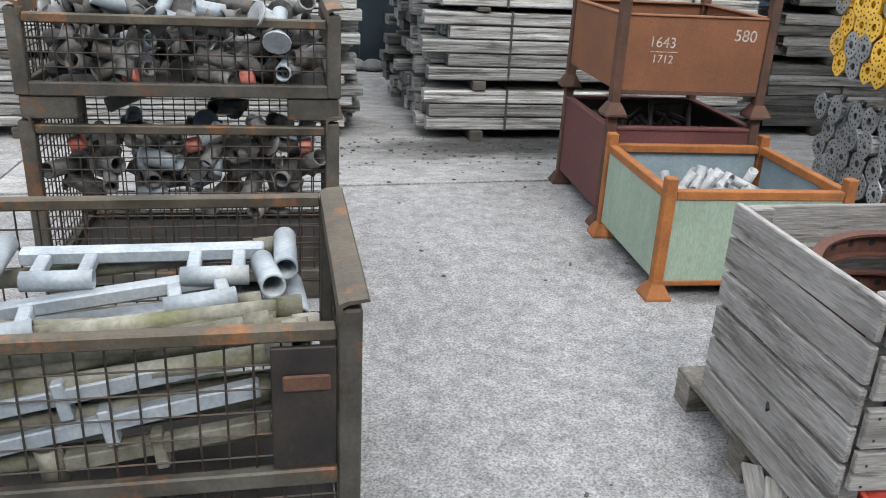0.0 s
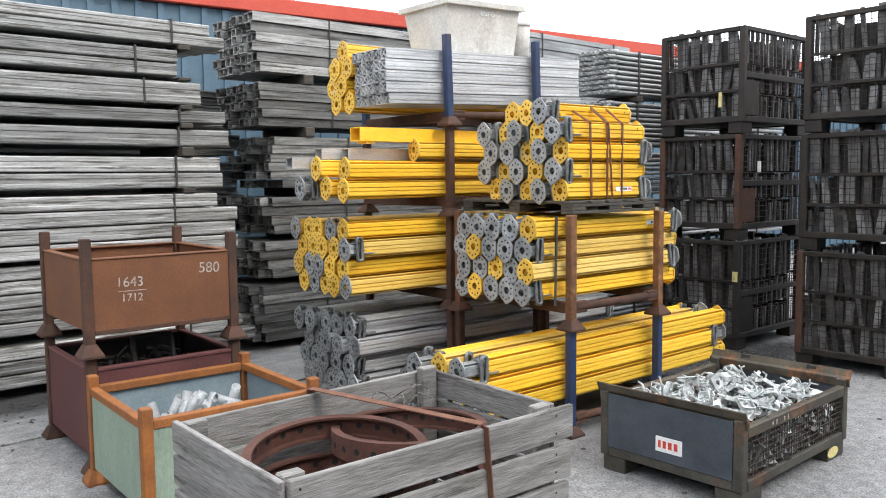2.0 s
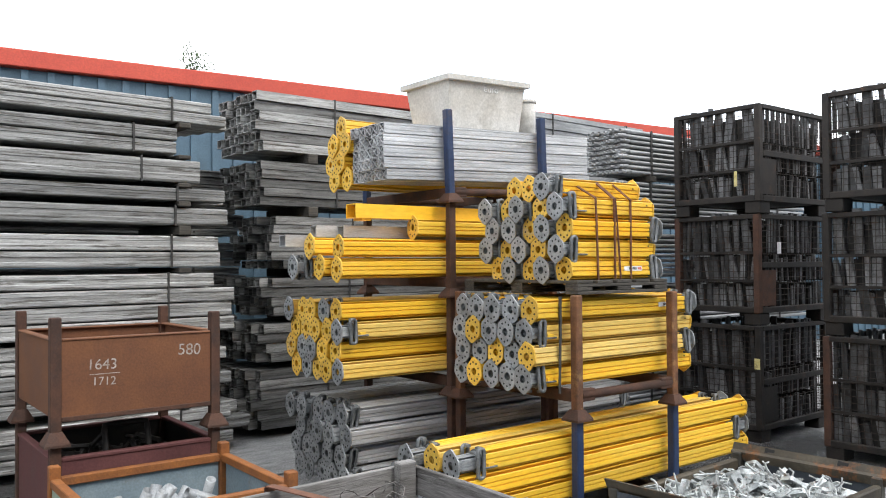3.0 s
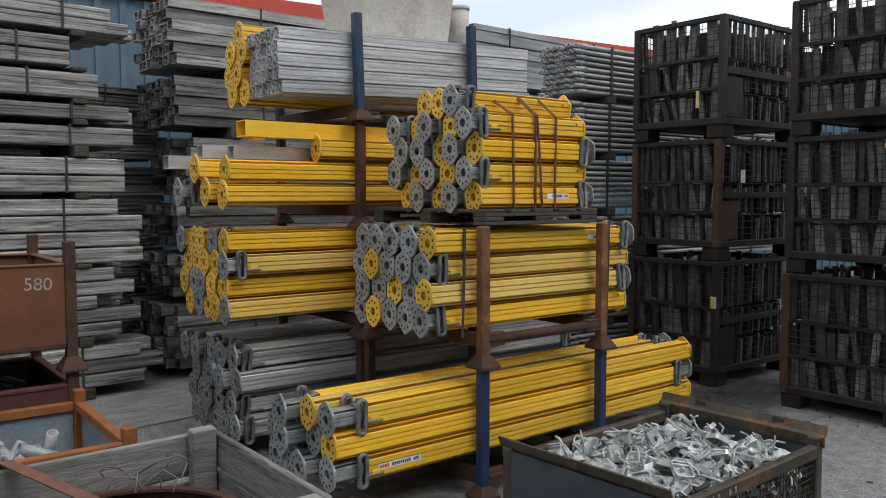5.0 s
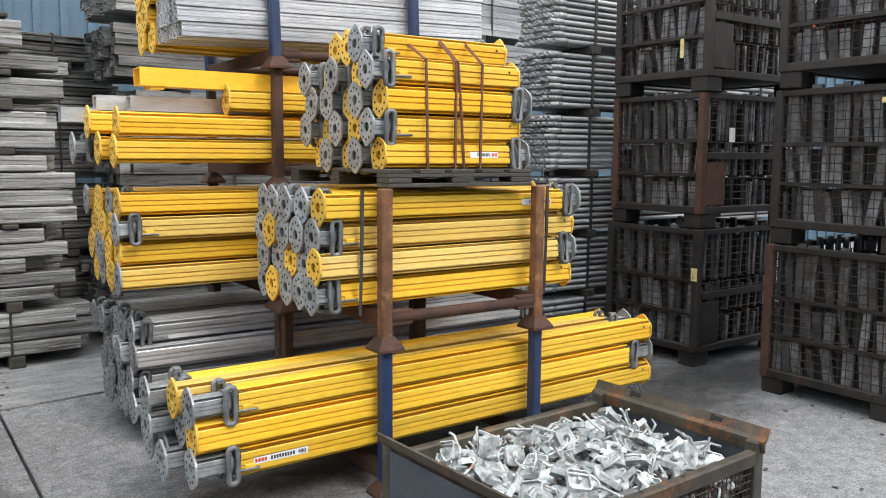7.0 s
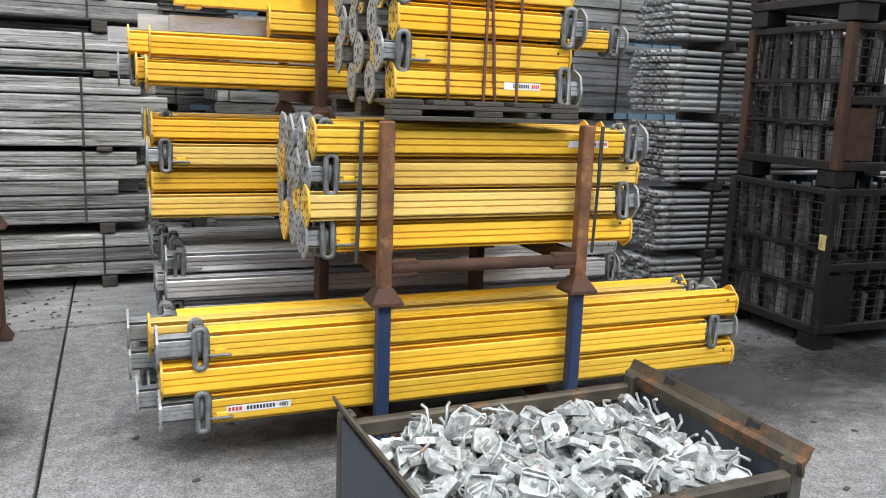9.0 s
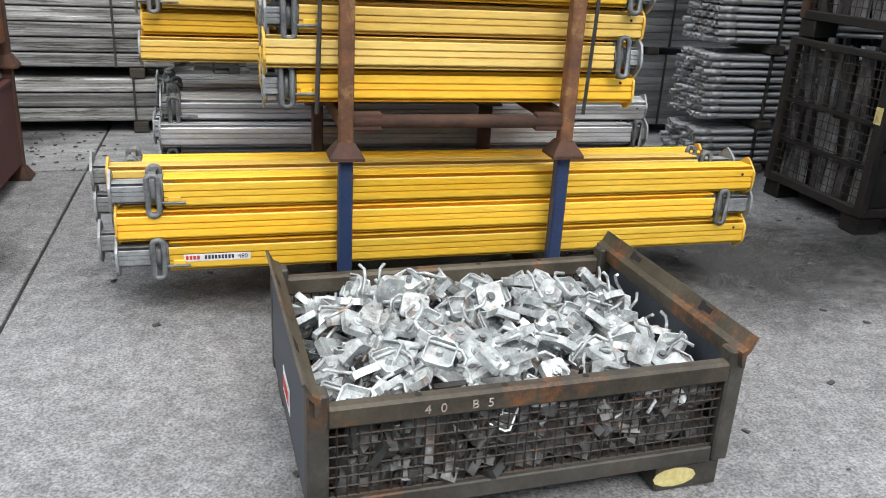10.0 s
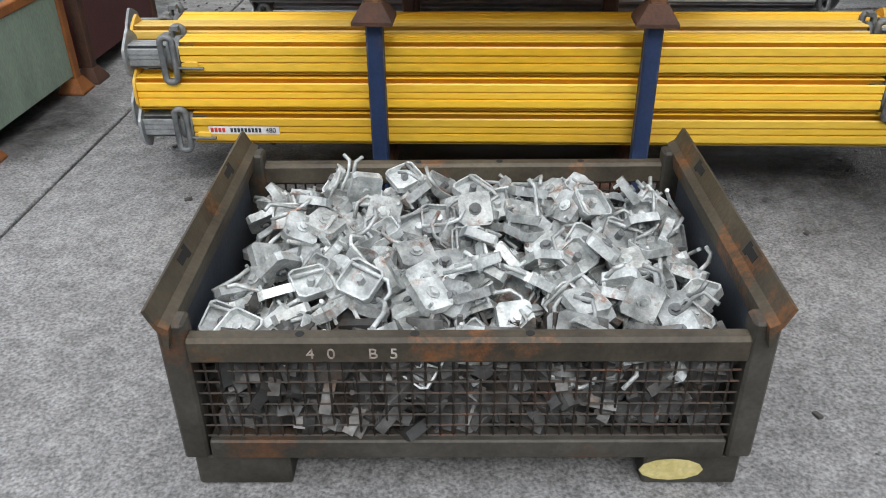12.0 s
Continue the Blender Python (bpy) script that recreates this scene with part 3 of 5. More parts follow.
# ---- square aluminium tubes on the top rack ----
def square_tube(bm, x0, x1, y, z, w, h, wall=0.006):
    outs = [(y - w / 2, z - h / 2), (y + w / 2, z - h / 2), (y + w / 2, z + h / 2), (y - w / 2, z + h / 2)]
    ins = [(y - w / 2 + wall, z - h / 2 + wall), (y + w / 2 - wall, z - h / 2 + wall), (y + w / 2 - wall, z + h / 2 - wall), (y - w / 2 + wall, z + h / 2 - wall)]
    rings = [[bm.verts.new((x, a, b)) for a, b in o] for x, o in ((x0, outs), (x1, outs), (x1, ins), (x0, ins))]
    for i in range(4):
        for k in range(4):
            bm.faces.new((rings[i][k], rings[i][(k + 1) % 4], rings[(i + 1) % 4][(k + 1) % 4], rings[(i + 1) % 4][k]))


def ribbed_tube(bm, length, w):
    """A square tube with two grooves along every side, open at the ends."""
    outs, ins, h = [], [], w / 2
    for k in range(4):
        a = math.radians(90 * k)
        for u, v in ((-0.9, 1.0), (-0.6, 1.0), (-0.56, 0.91), (-0.3, 0.91), (-0.24, 1.0), (0.24, 1.0), (0.3, 0.91), (0.56, 0.91), (0.6, 1.0), (0.9, 1.0)):
            outs.append((h * (u * math.cos(a) - v * math.sin(a)), h * (u * math.sin(a) + v * math.cos(a))))
            v = 0.84
            u = max(-0.84, min(0.84, u))
            ins.append((h * (u * math.cos(a) - v * math.sin(a)), h * (u * math.sin(a) + v * math.cos(a))))
    rings = [[bm.verts.new((x, *p)) for p in o] for x, o in ((0, outs), (length, outs), (length, ins), (0, ins))]
    n = len(outs)
    for i in range(4):
        for k in range(n):
            bm.faces.new((rings[i][k], rings[i][(k + 1) % n], rings[(i + 1) % 4][(k + 1) % n], rings[(i + 1) % 4][k]))
    bmesh.ops.remove_doubles(bm, verts=bm.verts, dist=1e-5)


for c in range(5):
    for r in range(5):
        bm = BM()
        ribbed_tube(bm, 1.88, 0.072)
        ob = part("square_tube", bm, ALU, None, "", TILT @ pose(3.63 + LAY.uniform(-0.015, 0.015), 4.185 + c * 0.08, 2.105 + r * 0.0735))
        tagged(ob, "bare silver square aluminium tube in a stack", "tube", "square tubes on the top rack")
for x, y, z, ln in ((3.28, 4.47, 1.728, 1.9), (3.42, 4.365, 1.725, 1.9), (3.14, 4.62, 1.67, 2.0)):
    bm = BM()
    square_tube(bm, 0, ln, 0, 0, 0.085, 0.075)
    tagged(part("square_tube", bm, ALU, None, "", pose(x, y, z)), "bare silver square aluminium tube among yellow props", "tube")
bm = BM()
square_tube(bm, 0, 2.0, 0, 0, 0.12, 0.09)
box(bm, 0.05, 0.12, -0.05, 0.05, -0.06, -0.045)
tagged(part("channel_tube", bm, YELLOW, None, "", pose(3.44, 4.27, 1.852)), "yellow open channel tube on the back rack", "tube")


# ---- pallets ----
def pallet(m, w, d, h, mat, label, boards=5):
    t = thing("wooden_pallet", m, label, "pallet")
    for k in range(boards):
        bm = BM()
        bw = w / boards * 0.8
        x = -w / 2 + bw / 2 + k * (w - bw) / (boards - 1)
        box(bm, x - bw / 2, x + bw / 2, -d / 2, d / 2, h - 0.018, h, None, 0.003)
        part("deck_board", bm, mat, t)
    for y in (-d / 2 + 0.05, 0, d / 2 - 0.05):
        bm = BM()
        box(bm, -w / 2, w / 2, y - 0.05, y + 0.05, h - 0.036, h - 0.0185, None, 0.003)
        part("stringer_board", bm, mat, t)
        for x in (-w / 2 + 0.06, 0, w / 2 - 0.06):
            bm = BM()
            box(bm, x - 0.06, x + 0.06, y - 0.05, y + 0.05, 0.0185, h - 0.0365, None, 0.004)
            part("block", bm, mat, t)
        bm = BM()
        box(bm, -w / 2, w / 2, y - 0.05, y + 0.05, 0, 0.018, None, 0.003)
        part("bottom_board", bm, mat, t)
    return t


pallet(pose(4.515, 3.48, 1.337, 0, 0, -1), 0.78, 1.02, 0.078, WOOD_DARK, "dark damp wooden pallet under short yellow props")
for x in (4.36, 4.515, 4.545, 4.66):
    bm = BM()
    sl = R.uniform(-0.01, 0.03)
    pts = [(x + sl, 3.045, 1.412), (x, 3.05, 1.68), (x - sl, 3.055, 1.89), (x - sl, 3.2, 2.0 if x > 4.4 else 1.97)]
    for a, b in zip(pts, pts[1:]):
        rod(bm, a, b, 0.007, 4)
    tagged(part("steel_strap", bm, STRAP), "rusty steel strap round short props", "strap", "straps on the pallet load")
for x in (4.0, 5.03):
    bm = BM()
    pts = [(x, 3.01, 0.80), (x + 0.01, 3.012, 1.1), (x + 0.015, 3.015, 1.33)]
    for a, b in zip(pts, pts[1:]):
        rod(bm, a, b, 0.009, 4)
    tagged(part("steel_strap", bm, STRAP_DARK), "dark steel strap round yellow props", "strap", "straps on the middle rack")


# ---- plank stacks ----
def bundle(name, m, length, w, z0, z1, rows, cols, mat, label, group, hollow=False, ragged=0.04, straps=(0.22, 0.82), skip=0.0):
    """A strapped bundle of long profiles, laid in rows and columns."""
    t = thing(name, m @ pose(0, 0, z0), label, "bundle", group)
    h, cw = (z1 - z0) / rows, w / cols
    meshes = []
    for k in range(3):
        bm = BM()
        if hollow:
            square_tube(bm, 0, length, 0, 0, cw * 0.94, h * 0.92, 0.008)
        else:
            o = [(-cw * 0.44, -h * 0.46), (-cw * 0.49, -h * 0.38), (-cw * 0.49, -h * 0.16), (-cw * 0.455, -h * 0.12), (-cw * 0.455, h * 0.12), (-cw * 0.49, h * 0.16), (-cw * 0.49, h * 0.36), (-cw * 0.44, h * 0.44), (cw * 0.48, h * 0.44), (cw * 0.48, -h * 0.46)]
            extrude(bm, o, 0, length * (1, 0.97, 1.02)[k])
        meshes.append(mesh_of("profile", bm, mat))
    for r in range(rows):
        for c in range(cols):
            if R.random() < skip and r == rows - 1:
                continue
            part("profile", R.choice(meshes), mat, t, "", pose(R.uniform(-ragged, ragged), cw * (c + 0.5) + R.uniform(-0.014, 0.014), h * (r + 0.5), 0, 0, R.uniform(-0.15, 0.15)))
    for f in straps:
        bm = BM()
        x = length * f + R.uniform(-0.05, 0.05)
        for a in ((x - 0.008, x + 0.008, -0.012, -0.004, 0.0, z1 - z0), (x - 0.008, x + 0.008, -0.012, w + 0.01, z1 - z0 + 0.001, z1 - z0 + 0.005)):
            box(bm, *a)
        part("strap", bm, STRAP_DARK, t)
    return t


def bearers(m, length, w, z0, z1, at=(0.15, 0.85), group="bearers"):
    for f in at:
        bm = BM()
        x = length * f
        box(bm, x - 0.05, x + 0.05, -0.02, w, z0, z1, None, 0.006)
        tagged(part("timber_bearer", bm, WOOD_DARK, None, "", m), "dark square timber bearer under a bundle", "timber", group)


A1 = pose(0.95, 6.07, 0, 0, 0, 3)
L1 = 2.5
G1 = "grey profile bundles by the shed"
for z0, z1, rows, cols, dx, ln in ((0.08, 0.39, 3, 6, -0.02, 2.63), (0.46, 0.96, 5, 6, 0.05, 2.34), (0.99, 1.46, 4, 6, 0.02, 2.43), (1.50, 1.755, 2, 6, 0.0, 2.42), (1.83, 1.98, 1, 5, -0.05, 2.6), (2.02, 2.13, 1, 5, 0.0, 2.52), (2.163, 2.355, 1, 5, -0.1, 2.27), (2.385, 2.60, 2, 5, -0.08, 2.15), (2.64, 2.83, 2, 5, 0.0, 2.48)):
    bundle("profile_bundle", A1 @ pose(dx, 0, 0), ln, 0.85, z0, z1, rows, cols, PLANK_ALU, "strapped bundle of weathered grey metal profiles", G1, False, 0.14 if 0.4 < z0 < 0.5 else 0.06)
for z0, z1 in ((0.0, 0.08), (0.39, 0.46), (0.96, 0.99), (1.46, 1.50), (1.755, 1.83), (1.98, 2.02), (2.13, 2.163), (2.355, 2.385), (2.60, 2.64)):
    bearers(A1, L1, 0.85, z0, z1)
A5 = pose(0.9, 7.12, 0, 0, 0, 7)
for z0, z1, rows in ((0.08, 0.6, 6), (0.66, 1.2, 6), (1.26, 1.74, 6), (1.80, 2.16, 5), (2.22, 2.44, 3)):
    bundle("profile_bundle", A5, 3.3, 0.75, z0, z1, rows, 4, PLANK_DARK, "strapped bundle of grimy grey metal profiles", "profile bundles against the shed", False, 0.12)
for z0, z1 in ((0.0, 0.08), (0.6, 0.66), (1.2, 1.26), (1.74, 1.80), (2.16, 2.22)):
    bearers(A5, 3.3, 0.75, z0, z1)
A0 = pose(-2.33, 5.96, 0, 0, 0, 4)
for z0, z1, rows in ((0.08, 0.55, 6), (0.6, 1.1, 6), (1.15, 1.7, 6)):
    bundle("profile_bundle", A0, 2.72, 0.8, z0, z1, rows, 5, PLANK_ALU, "strapped bundle of weathered grey metal profiles", G1, False, 0.03)
for z0, z1 in ((0.0, 0.08), (0.55, 0.6), (1.1, 1.15)):
    bearers(A0, 2.72, 0.8, z0, z1)
A2 = pose(3.83, 6.43, 0, 0, 0, 2)
G2 = "hollow channel bundles behind the racks"
for z0, z1, rows, cols, dx in ((0.08, 0.60, 6, 9, -0.05), (0.66, 1.00, 4, 9, 0.02), (1.06, 1.40, 4, 9, 0.1), (1.48, 1.95, 6, 9, 0.15), (2.04, 2.43, 5, 9, 0.03), (2.52, 3.04, 6, 8, 0.0)):
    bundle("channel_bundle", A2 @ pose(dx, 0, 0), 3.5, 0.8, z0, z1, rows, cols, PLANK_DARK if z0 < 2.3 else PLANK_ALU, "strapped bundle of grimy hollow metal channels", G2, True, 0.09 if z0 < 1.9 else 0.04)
for z0, z1 in ((0.0, 0.08), (0.60, 0.66), (1.00, 1.06), (1.40, 1.48), (1.95, 2.04), (2.43, 2.52)):
    bearers(A2, 3.5, 0.8, z0, z1)


# ---- scaffold tube bundles ----
def tube_bundle(m, length, rows, cols, z0, d=0.048):
    t = thing("scaffold_tube_bundle", m @ pose(0, 0, z0), "strapped bundle of dull grey scaffold tubes", "bundle", "scaffold tube bundles")
    bm = BM()
    pipe(bm, (0, 0, 0), (length, 0, 0), d * 0.38, 0.005, 8)
    pipe(bm, (0.05, 0, 0), (0.13, 0, 0), d * 0.47, 0.004, 8)
    me = mesh_of("tube", bm, TUBE_DARK)
    for r in range(rows):
        for c in range(cols):
            part("tube", me, TUBE_DARK, t, "", pose(R.uniform(-0.03, 0.03), d * (c + 0.5), d * (r + 0.5)))
    for x in (0.45, length - 0.6):
        bm = BM()
        box(bm, x - 0.012, x + 0.012, -0.008, 0.0, 0, rows * d)
        part("strap", bm, STRAP_DARK, t)
    return t


A3 = pose(6.68, 4.85, 0, 0, 0, 0)
z = 0.08
for k, rows in enumerate((5, 9, 9, 9, 9, 9)):
    tube_bundle(A3 @ pose(0.02 * (k % 3), 0, 0), 3.3, rows, 9, z)
    bearers(A3, 3.3, 0.47, max(0, z - 0.06), z)
    z += rows * 0.048 + 0.06
A4 = pose(6.62, 6.05, 0, 0, 0, 3)
for k in range(5):
    bundle("tube_bundle", A4, 2.1, 0.55, 0.08 + k * 0.62, 0.08 + k * 0.62 + 0.56, 10, 5, TUBE_DARK, "strapped bundle of dull grey tubes", "tubes at the back", True, 0.03)
    bearers(A4, 2.1, 0.6, max(0, k * 0.62 + 0.02), 0.08 + k * 0.62)

# ---- tub and bucket on the channel stack ----
tub = thing("plastic_tub", TILT @ pose(4.585, 4.48, 2.44, 0, 0, 1), "chalky white open tub with a wide rim on square tubes", "tub")
bm = BM()
lo = []
for z, w, d in ((0.0, 0.33, 0.20), (0.335, 0.36, 0.245), (0.335, 0.39, 0.28), (0.37, 0.39, 0.28), (0.37, 0.345, 0.23), (0.04, 0.31, 0.18)):
    lo.append([bm.verts.new((i * w, j * d, z)) for i, j in ((-1, -1), (1, -1), (1, 1), (-1, 1))])
for a, b in zip(lo, lo[1:]):
    for k in range(4):
        bm.faces.new((a[k], a[(k + 1) % 4], b[(k + 1) % 4], b[k]))
bm.faces.new(lo[0][::-1])
bm.faces.new(lo[-1])
part("shell", bm, TUB_WHITE, tub)
words("lettering", "euro", 0.075, WHITE_LABEL, tub, pose(0.03, -0.2425, 0.30, 83, 0, 0))
bk = thing("bucket", TILT @ pose(5.07, 4.36, 2.44), "white plastic bucket beside the tub", "bucket")
bm = BM()
rod(bm, (0, 0, 0), (0, 0, 0.27), 0.066, 20, 0.078)
part("shell", bm, TUB_WHITE, bk)
bm = BM()
pipe(bm, (0, 0, 0.25), (0, 0, 0.275), 0.083, 0.008, 20)
part("rim", bm, TUB_WHITE, bk)


# ---- wire mesh boxes ----
def wires(bm, u0, u1, v0, v1, pitch, place, r=0.003, pitch_v=None):
    """Crossed wires in a panel; place(u, v) gives the point."""
    n = max(1, round((u1 - u0) / pitch))
    for k in range(n + 1):
        u = u0 + (u1 - u0) * k / n
        rod(bm, place(u, v0), place(u, v1), r, 4, None, False)
    n = max(1, round((v1 - v0) / (pitch_v or pitch)))
    for k in range(n + 1):
        v = v0 + (v1 - v0) * k / n
        rod(bm, place(u0, v), place(u1, v), r, 4, None, False)


def feet(t, w, d, h, mat, fw=0.2, fd=0.12):
    for i in (-1, 1):
        for j in (-1, 1):
            bm = BM()
            x, y = i * (w / 2 - fw / 2 - 0.01), j * (d / 2 - fd / 2 - 0.01)
            box(bm, x - fw / 2, x + fw / 2, y - fd / 2, y + fd / 2, 0, h, None, 0.006)
            part("foot", bm, mat, t)


def frame_rails(t, w, d, z0, z1, mat, s=0.04, name="rail"):
    for x0, x1, y0, y1 in ((-w / 2 + 0.052, w / 2 - 0.052, -d / 2, -d / 2 + s), (-w / 2 + 0.052, w / 2 - 0.052, d / 2 - s, d / 2), (-w / 2, -w / 2 + s, -d / 2 + 0.052, d / 2 - 0.052), (w / 2 - s, w / 2, -d / 2 + 0.052, d / 2 - 0.052)):
        bm = BM()
        box(bm, x0, x1, y0, y1, z0, z1, None, 0.004)
        part(name, bm, mat, t)


def corner_posts(t, w, d, z0, z1, mat, s=0.05):
    for i in (-1, 1):
        for j in (-1, 1):
            bm = BM()
            x, y = i * (w / 2 - s / 2), j * (d / 2 - s / 2)
            box(bm, x - s / 2, x + s / 2, y - s / 2, y + s / 2, z0, z1, None, 0.006)
            part("corner_post", bm, mat, t)


# open box of clamps
CB = pose(4.41, 2.125, 0, 0, 0, 3.0)
CW, CD = 1.185, 0.81
cb = thing("mesh_crate", CB, "olive-grey rusty steel box crate heaped with galvanised clamps", "crate")
feet(cb, CW - 0.02, CD, 0.085, BOX_STEEL, 0.2, 0.14)
frame_rails(cb, CW - 0.02, CD, 0.085, 0.135, BOX_STEEL, 0.045, "bottom_rail")
corner_posts(cb, CW - 0.01, CD, 0.085, 0.43, BOX_STEEL, 0.052)
bm = BM()
box(bm, -CW / 2 + 0.05, CW / 2 - 0.05, -CD / 2 + 0.05, CD / 2 - 0.05, 0.09, 0.10)
part("floor_sheet", bm, DARK_STEEL, cb)
for s in (-1, 1):
    bm = BM()
    box(bm, -CW / 2 + 0.05, CW / 2 - 0.05, s * (CD / 2 - 0.02) - 0.02, s * (CD / 2 - 0.02) + 0.02, 0.335, 0.395, None, 0.008)
    part("top_rail", bm, RIM_STEEL, cb, "rusty top rail")
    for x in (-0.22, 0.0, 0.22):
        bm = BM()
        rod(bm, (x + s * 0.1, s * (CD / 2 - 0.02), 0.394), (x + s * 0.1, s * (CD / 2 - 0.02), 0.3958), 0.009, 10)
        part("drain_hole", bm, HOLE_SHADE, cb)
    bm = BM()
    wires(bm, -CW / 2 + 0.05, CW / 2 - 0.05, 0.135, 0.335, 0.027, lambda u, v: (u, s * (CD / 2 - 0.018), v), 0.0028)
    part("wire_panel", bm, WIRE, cb, "rusty square wire mesh")["kind"] = "stuff"
    # solid end panel, folded at the top into an outward channel
    x = s * (CW / 2 - 0.012)
    bm = BM()
    box(bm, min(x, x + s * 0.006), max(x, x + s * 0.006), -CD / 2 + 0.053, CD / 2 - 0.053, 0.135, 0.42)
    part("end_panel", bm, BOX_BLUE, cb, "slate-blue solid end panel")
    bm = BM()
    o = [(0.0, 0.385), (-0.006, 0.42), (-0.006, 0.43), (0.012, 0.44), (0.03, 0.475), (0.037, 0.472), (0.019, 0.432), (0.008, 0.42), (0.008, 0.385)]
    a = [bm.verts.new((s * (CW / 2 - 0.03 + u), -CD / 2 - 0.015, v)) for u, v in o]
    b = [bm.verts.new((s * (CW / 2 - 0.03 + u), CD / 2 + 0.015, v)) for u, v in o]
    for k in range(len(o)):
        bm.faces.new((a[k], a[(k + 1) % len(o)], b[(k + 1) % len(o)], b[k]))
    bm.faces.new(a)
    bm.faces.new(b[::-1])
    rim = part("folded_rim", bm, RIM_STEEL, cb, "folded rusty steel rim")
    for y in (-0.2, 0.2):
        bm = BM()
        mm = pose(s * (CW / 2 - 0.0085), y, 0.4585, 0, -63 * s, 0)
        for y0, y1, half in ((-0.028, 0.01, 0.009), (0.01, 0.028, 0.014)):
            box(bm, -half, half, y0, y1, -0.0006, 0.0012, mm)
        part("lifting_slot", bm, HOLE_SHADE, rim)
bm = BM()
box(bm, -CW / 2 + 0.003, -CW / 2 + 0.0045, -0.09, 0.06, 0.185, 0.262)
part("label", bm, WHITE_LABEL, cb, "white label with red bars")
for k, (a, b) in enumerate(((0.03, 0.045), (0.0, 0.018), (-0.032, -0.012), (-0.065, -0.045))):
    bm = BM()
    box(bm, -CW / 2 + 0.0015, -CW / 2 + 0.003, a, b, 0.205, 0.242)
    part("label_bar", bm, RED_PAINT, cb)
bm = BM()
rod(bm, (0.43, -CD / 2 + 0.0095, 0.045), (0.43, -CD / 2 + 0.0075, 0.045), 0.05, 12)
for v in bm.verts:
    v.co.x = 0.43 + (v.co.x - 0.43) * 1.35
    v.co.z = 0.045 + (v.co.z - 0.045) * 0.6
part("paint_spot", bm, YELLOW_SPOT, cb, "flaking yellow paint spot")
for k, ch in enumerate("40 B5"):
    if ch != " ":
        words("chalk_mark", ch, 0.034, CHALK, cb, pose(-0.3 + k * 0.04, -CD / 2 - 0.0012, 0.362, 90, 0, 0))


def shrink(bm):
    for v in bm.verts:
        v.co *= 0.86


def clamp(kind):
    """A galvanised square clamp: dished plate, bolt and bent hook rod."""
    t = thing("formwork_clamp", Matrix(), "galvanised square plate clamp with a bent hook rod", "clamp", "clamps in the crate")
    bm = BM()
    a = 0.047
    o = [(-a, -a * 0.7), (-a * 0.8, -a), (a * 0.8, -a), (a, -a * 0.7), (a * 0.93, a * 0.8), (a * 0.7, a), (-a * 0.7, a), (-a * 0.93, a * 0.8)]
    rings = [[bm.verts.new((x * f, y * f, z)) for x, y in o] for f, z in ((1.0, 0.0), (1.02, 0.024), (0.92, 0.024), (0.88, 0.006))]
    for p, q in zip(rings, rings[1:]):
        for k in range(8):
            bm.faces.new((p[k], p[(k + 1) % 8], q[(k + 1) % 8], q[k]))
    bm.faces.new(rings[0][::-1])
    bm.faces.new(rings[-1])
    shrink(bm)
    part("plate", bm, ZINC, t)
    bm = BM()
    rod(bm, (0, 0, -0.012), (0, 0, 0.03), 0.011, 6)
    rod(bm, (0, 0, -0.004), (0, 0, -0.001), 0.018, 10)
    shrink(bm)
    part("bolt", bm, ZINC if kind else GALV_DULL, t)
    bm = BM()
    if kind == 0:
        bent(bm, [(-0.045, 0.03, 0.02), (0.05, 0.034, 0.022), (0.078, 0.02, 0.03), (0.078, -0.025, 0.034)], 0.0058)
    elif kind == 1:
        bent(bm, [(-0.03, -0.045, 0.016), (-0.03, 0.06, 0.014), (-0.005, 0.082, 0.012), (0.04, 0.078, 0.01)], 0.006)
    else:
        bent(bm, [(0.03, -0.05, 0.028), (0.034, 0.02, 0.05), (0.03, 0.05, 0.07), (0.01, 0.06, 0.085)], 0.006)
    shrink(bm)
    part("hook_rod", bm, ZINC, t)
    bm = BM()
    rod(bm, (-0.036, -0.036, -0.016), (-0.036, -0.036, 0.004), 0.005, 6)
    shrink(bm)
    part("stud", bm, ZINC, t)
    return t


CLAMPS = [clamp(k) for k in range(3)]
C = random.Random(11)
first = [True] * 3
for layer in range(3):
    nx, ny = ((15, 9), (14, 9), (12, 8))[layer]
    for i in range(nx):
        for j in range(ny):
            x = -0.525 + 1.05 * (i + 0.5) / nx + C.uniform(-0.03, 0.03)
            y = -0.36 + 0.72 * (j + 0.5) / ny + C.uniform(-0.03, 0.03)
            dome = 0.38 + 0.045 * (1 - (x / 0.55) ** 2) * (1 - (y / 0.42) ** 2)
            if layer == 2 and (abs(x) > 0.44 or y < -0.26 or C.random() < 0.55):
                continue
            z = dome - 0.105 + (0, 0.05, 0.088)[layer] + C.uniform(-0.014, 0.014)
            k = C.randrange(3)
            tilt = 30 if layer else 45
            m = CB @ pose(x, y, z) @ pose(0, 0, 0, C.gauss(0, tilt) + (180 if C.random() < 0.55 else 0), C.gauss(0, tilt), C.uniform(0, 360))
            if first[k]:
                first[k] = False
                CLAMPS[k].matrix_basis = m
            else:
                copy_thing(CLAMPS[k], m)
# clamps behind the mesh, coloured dark for the crate's inner shade as well as grime
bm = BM()
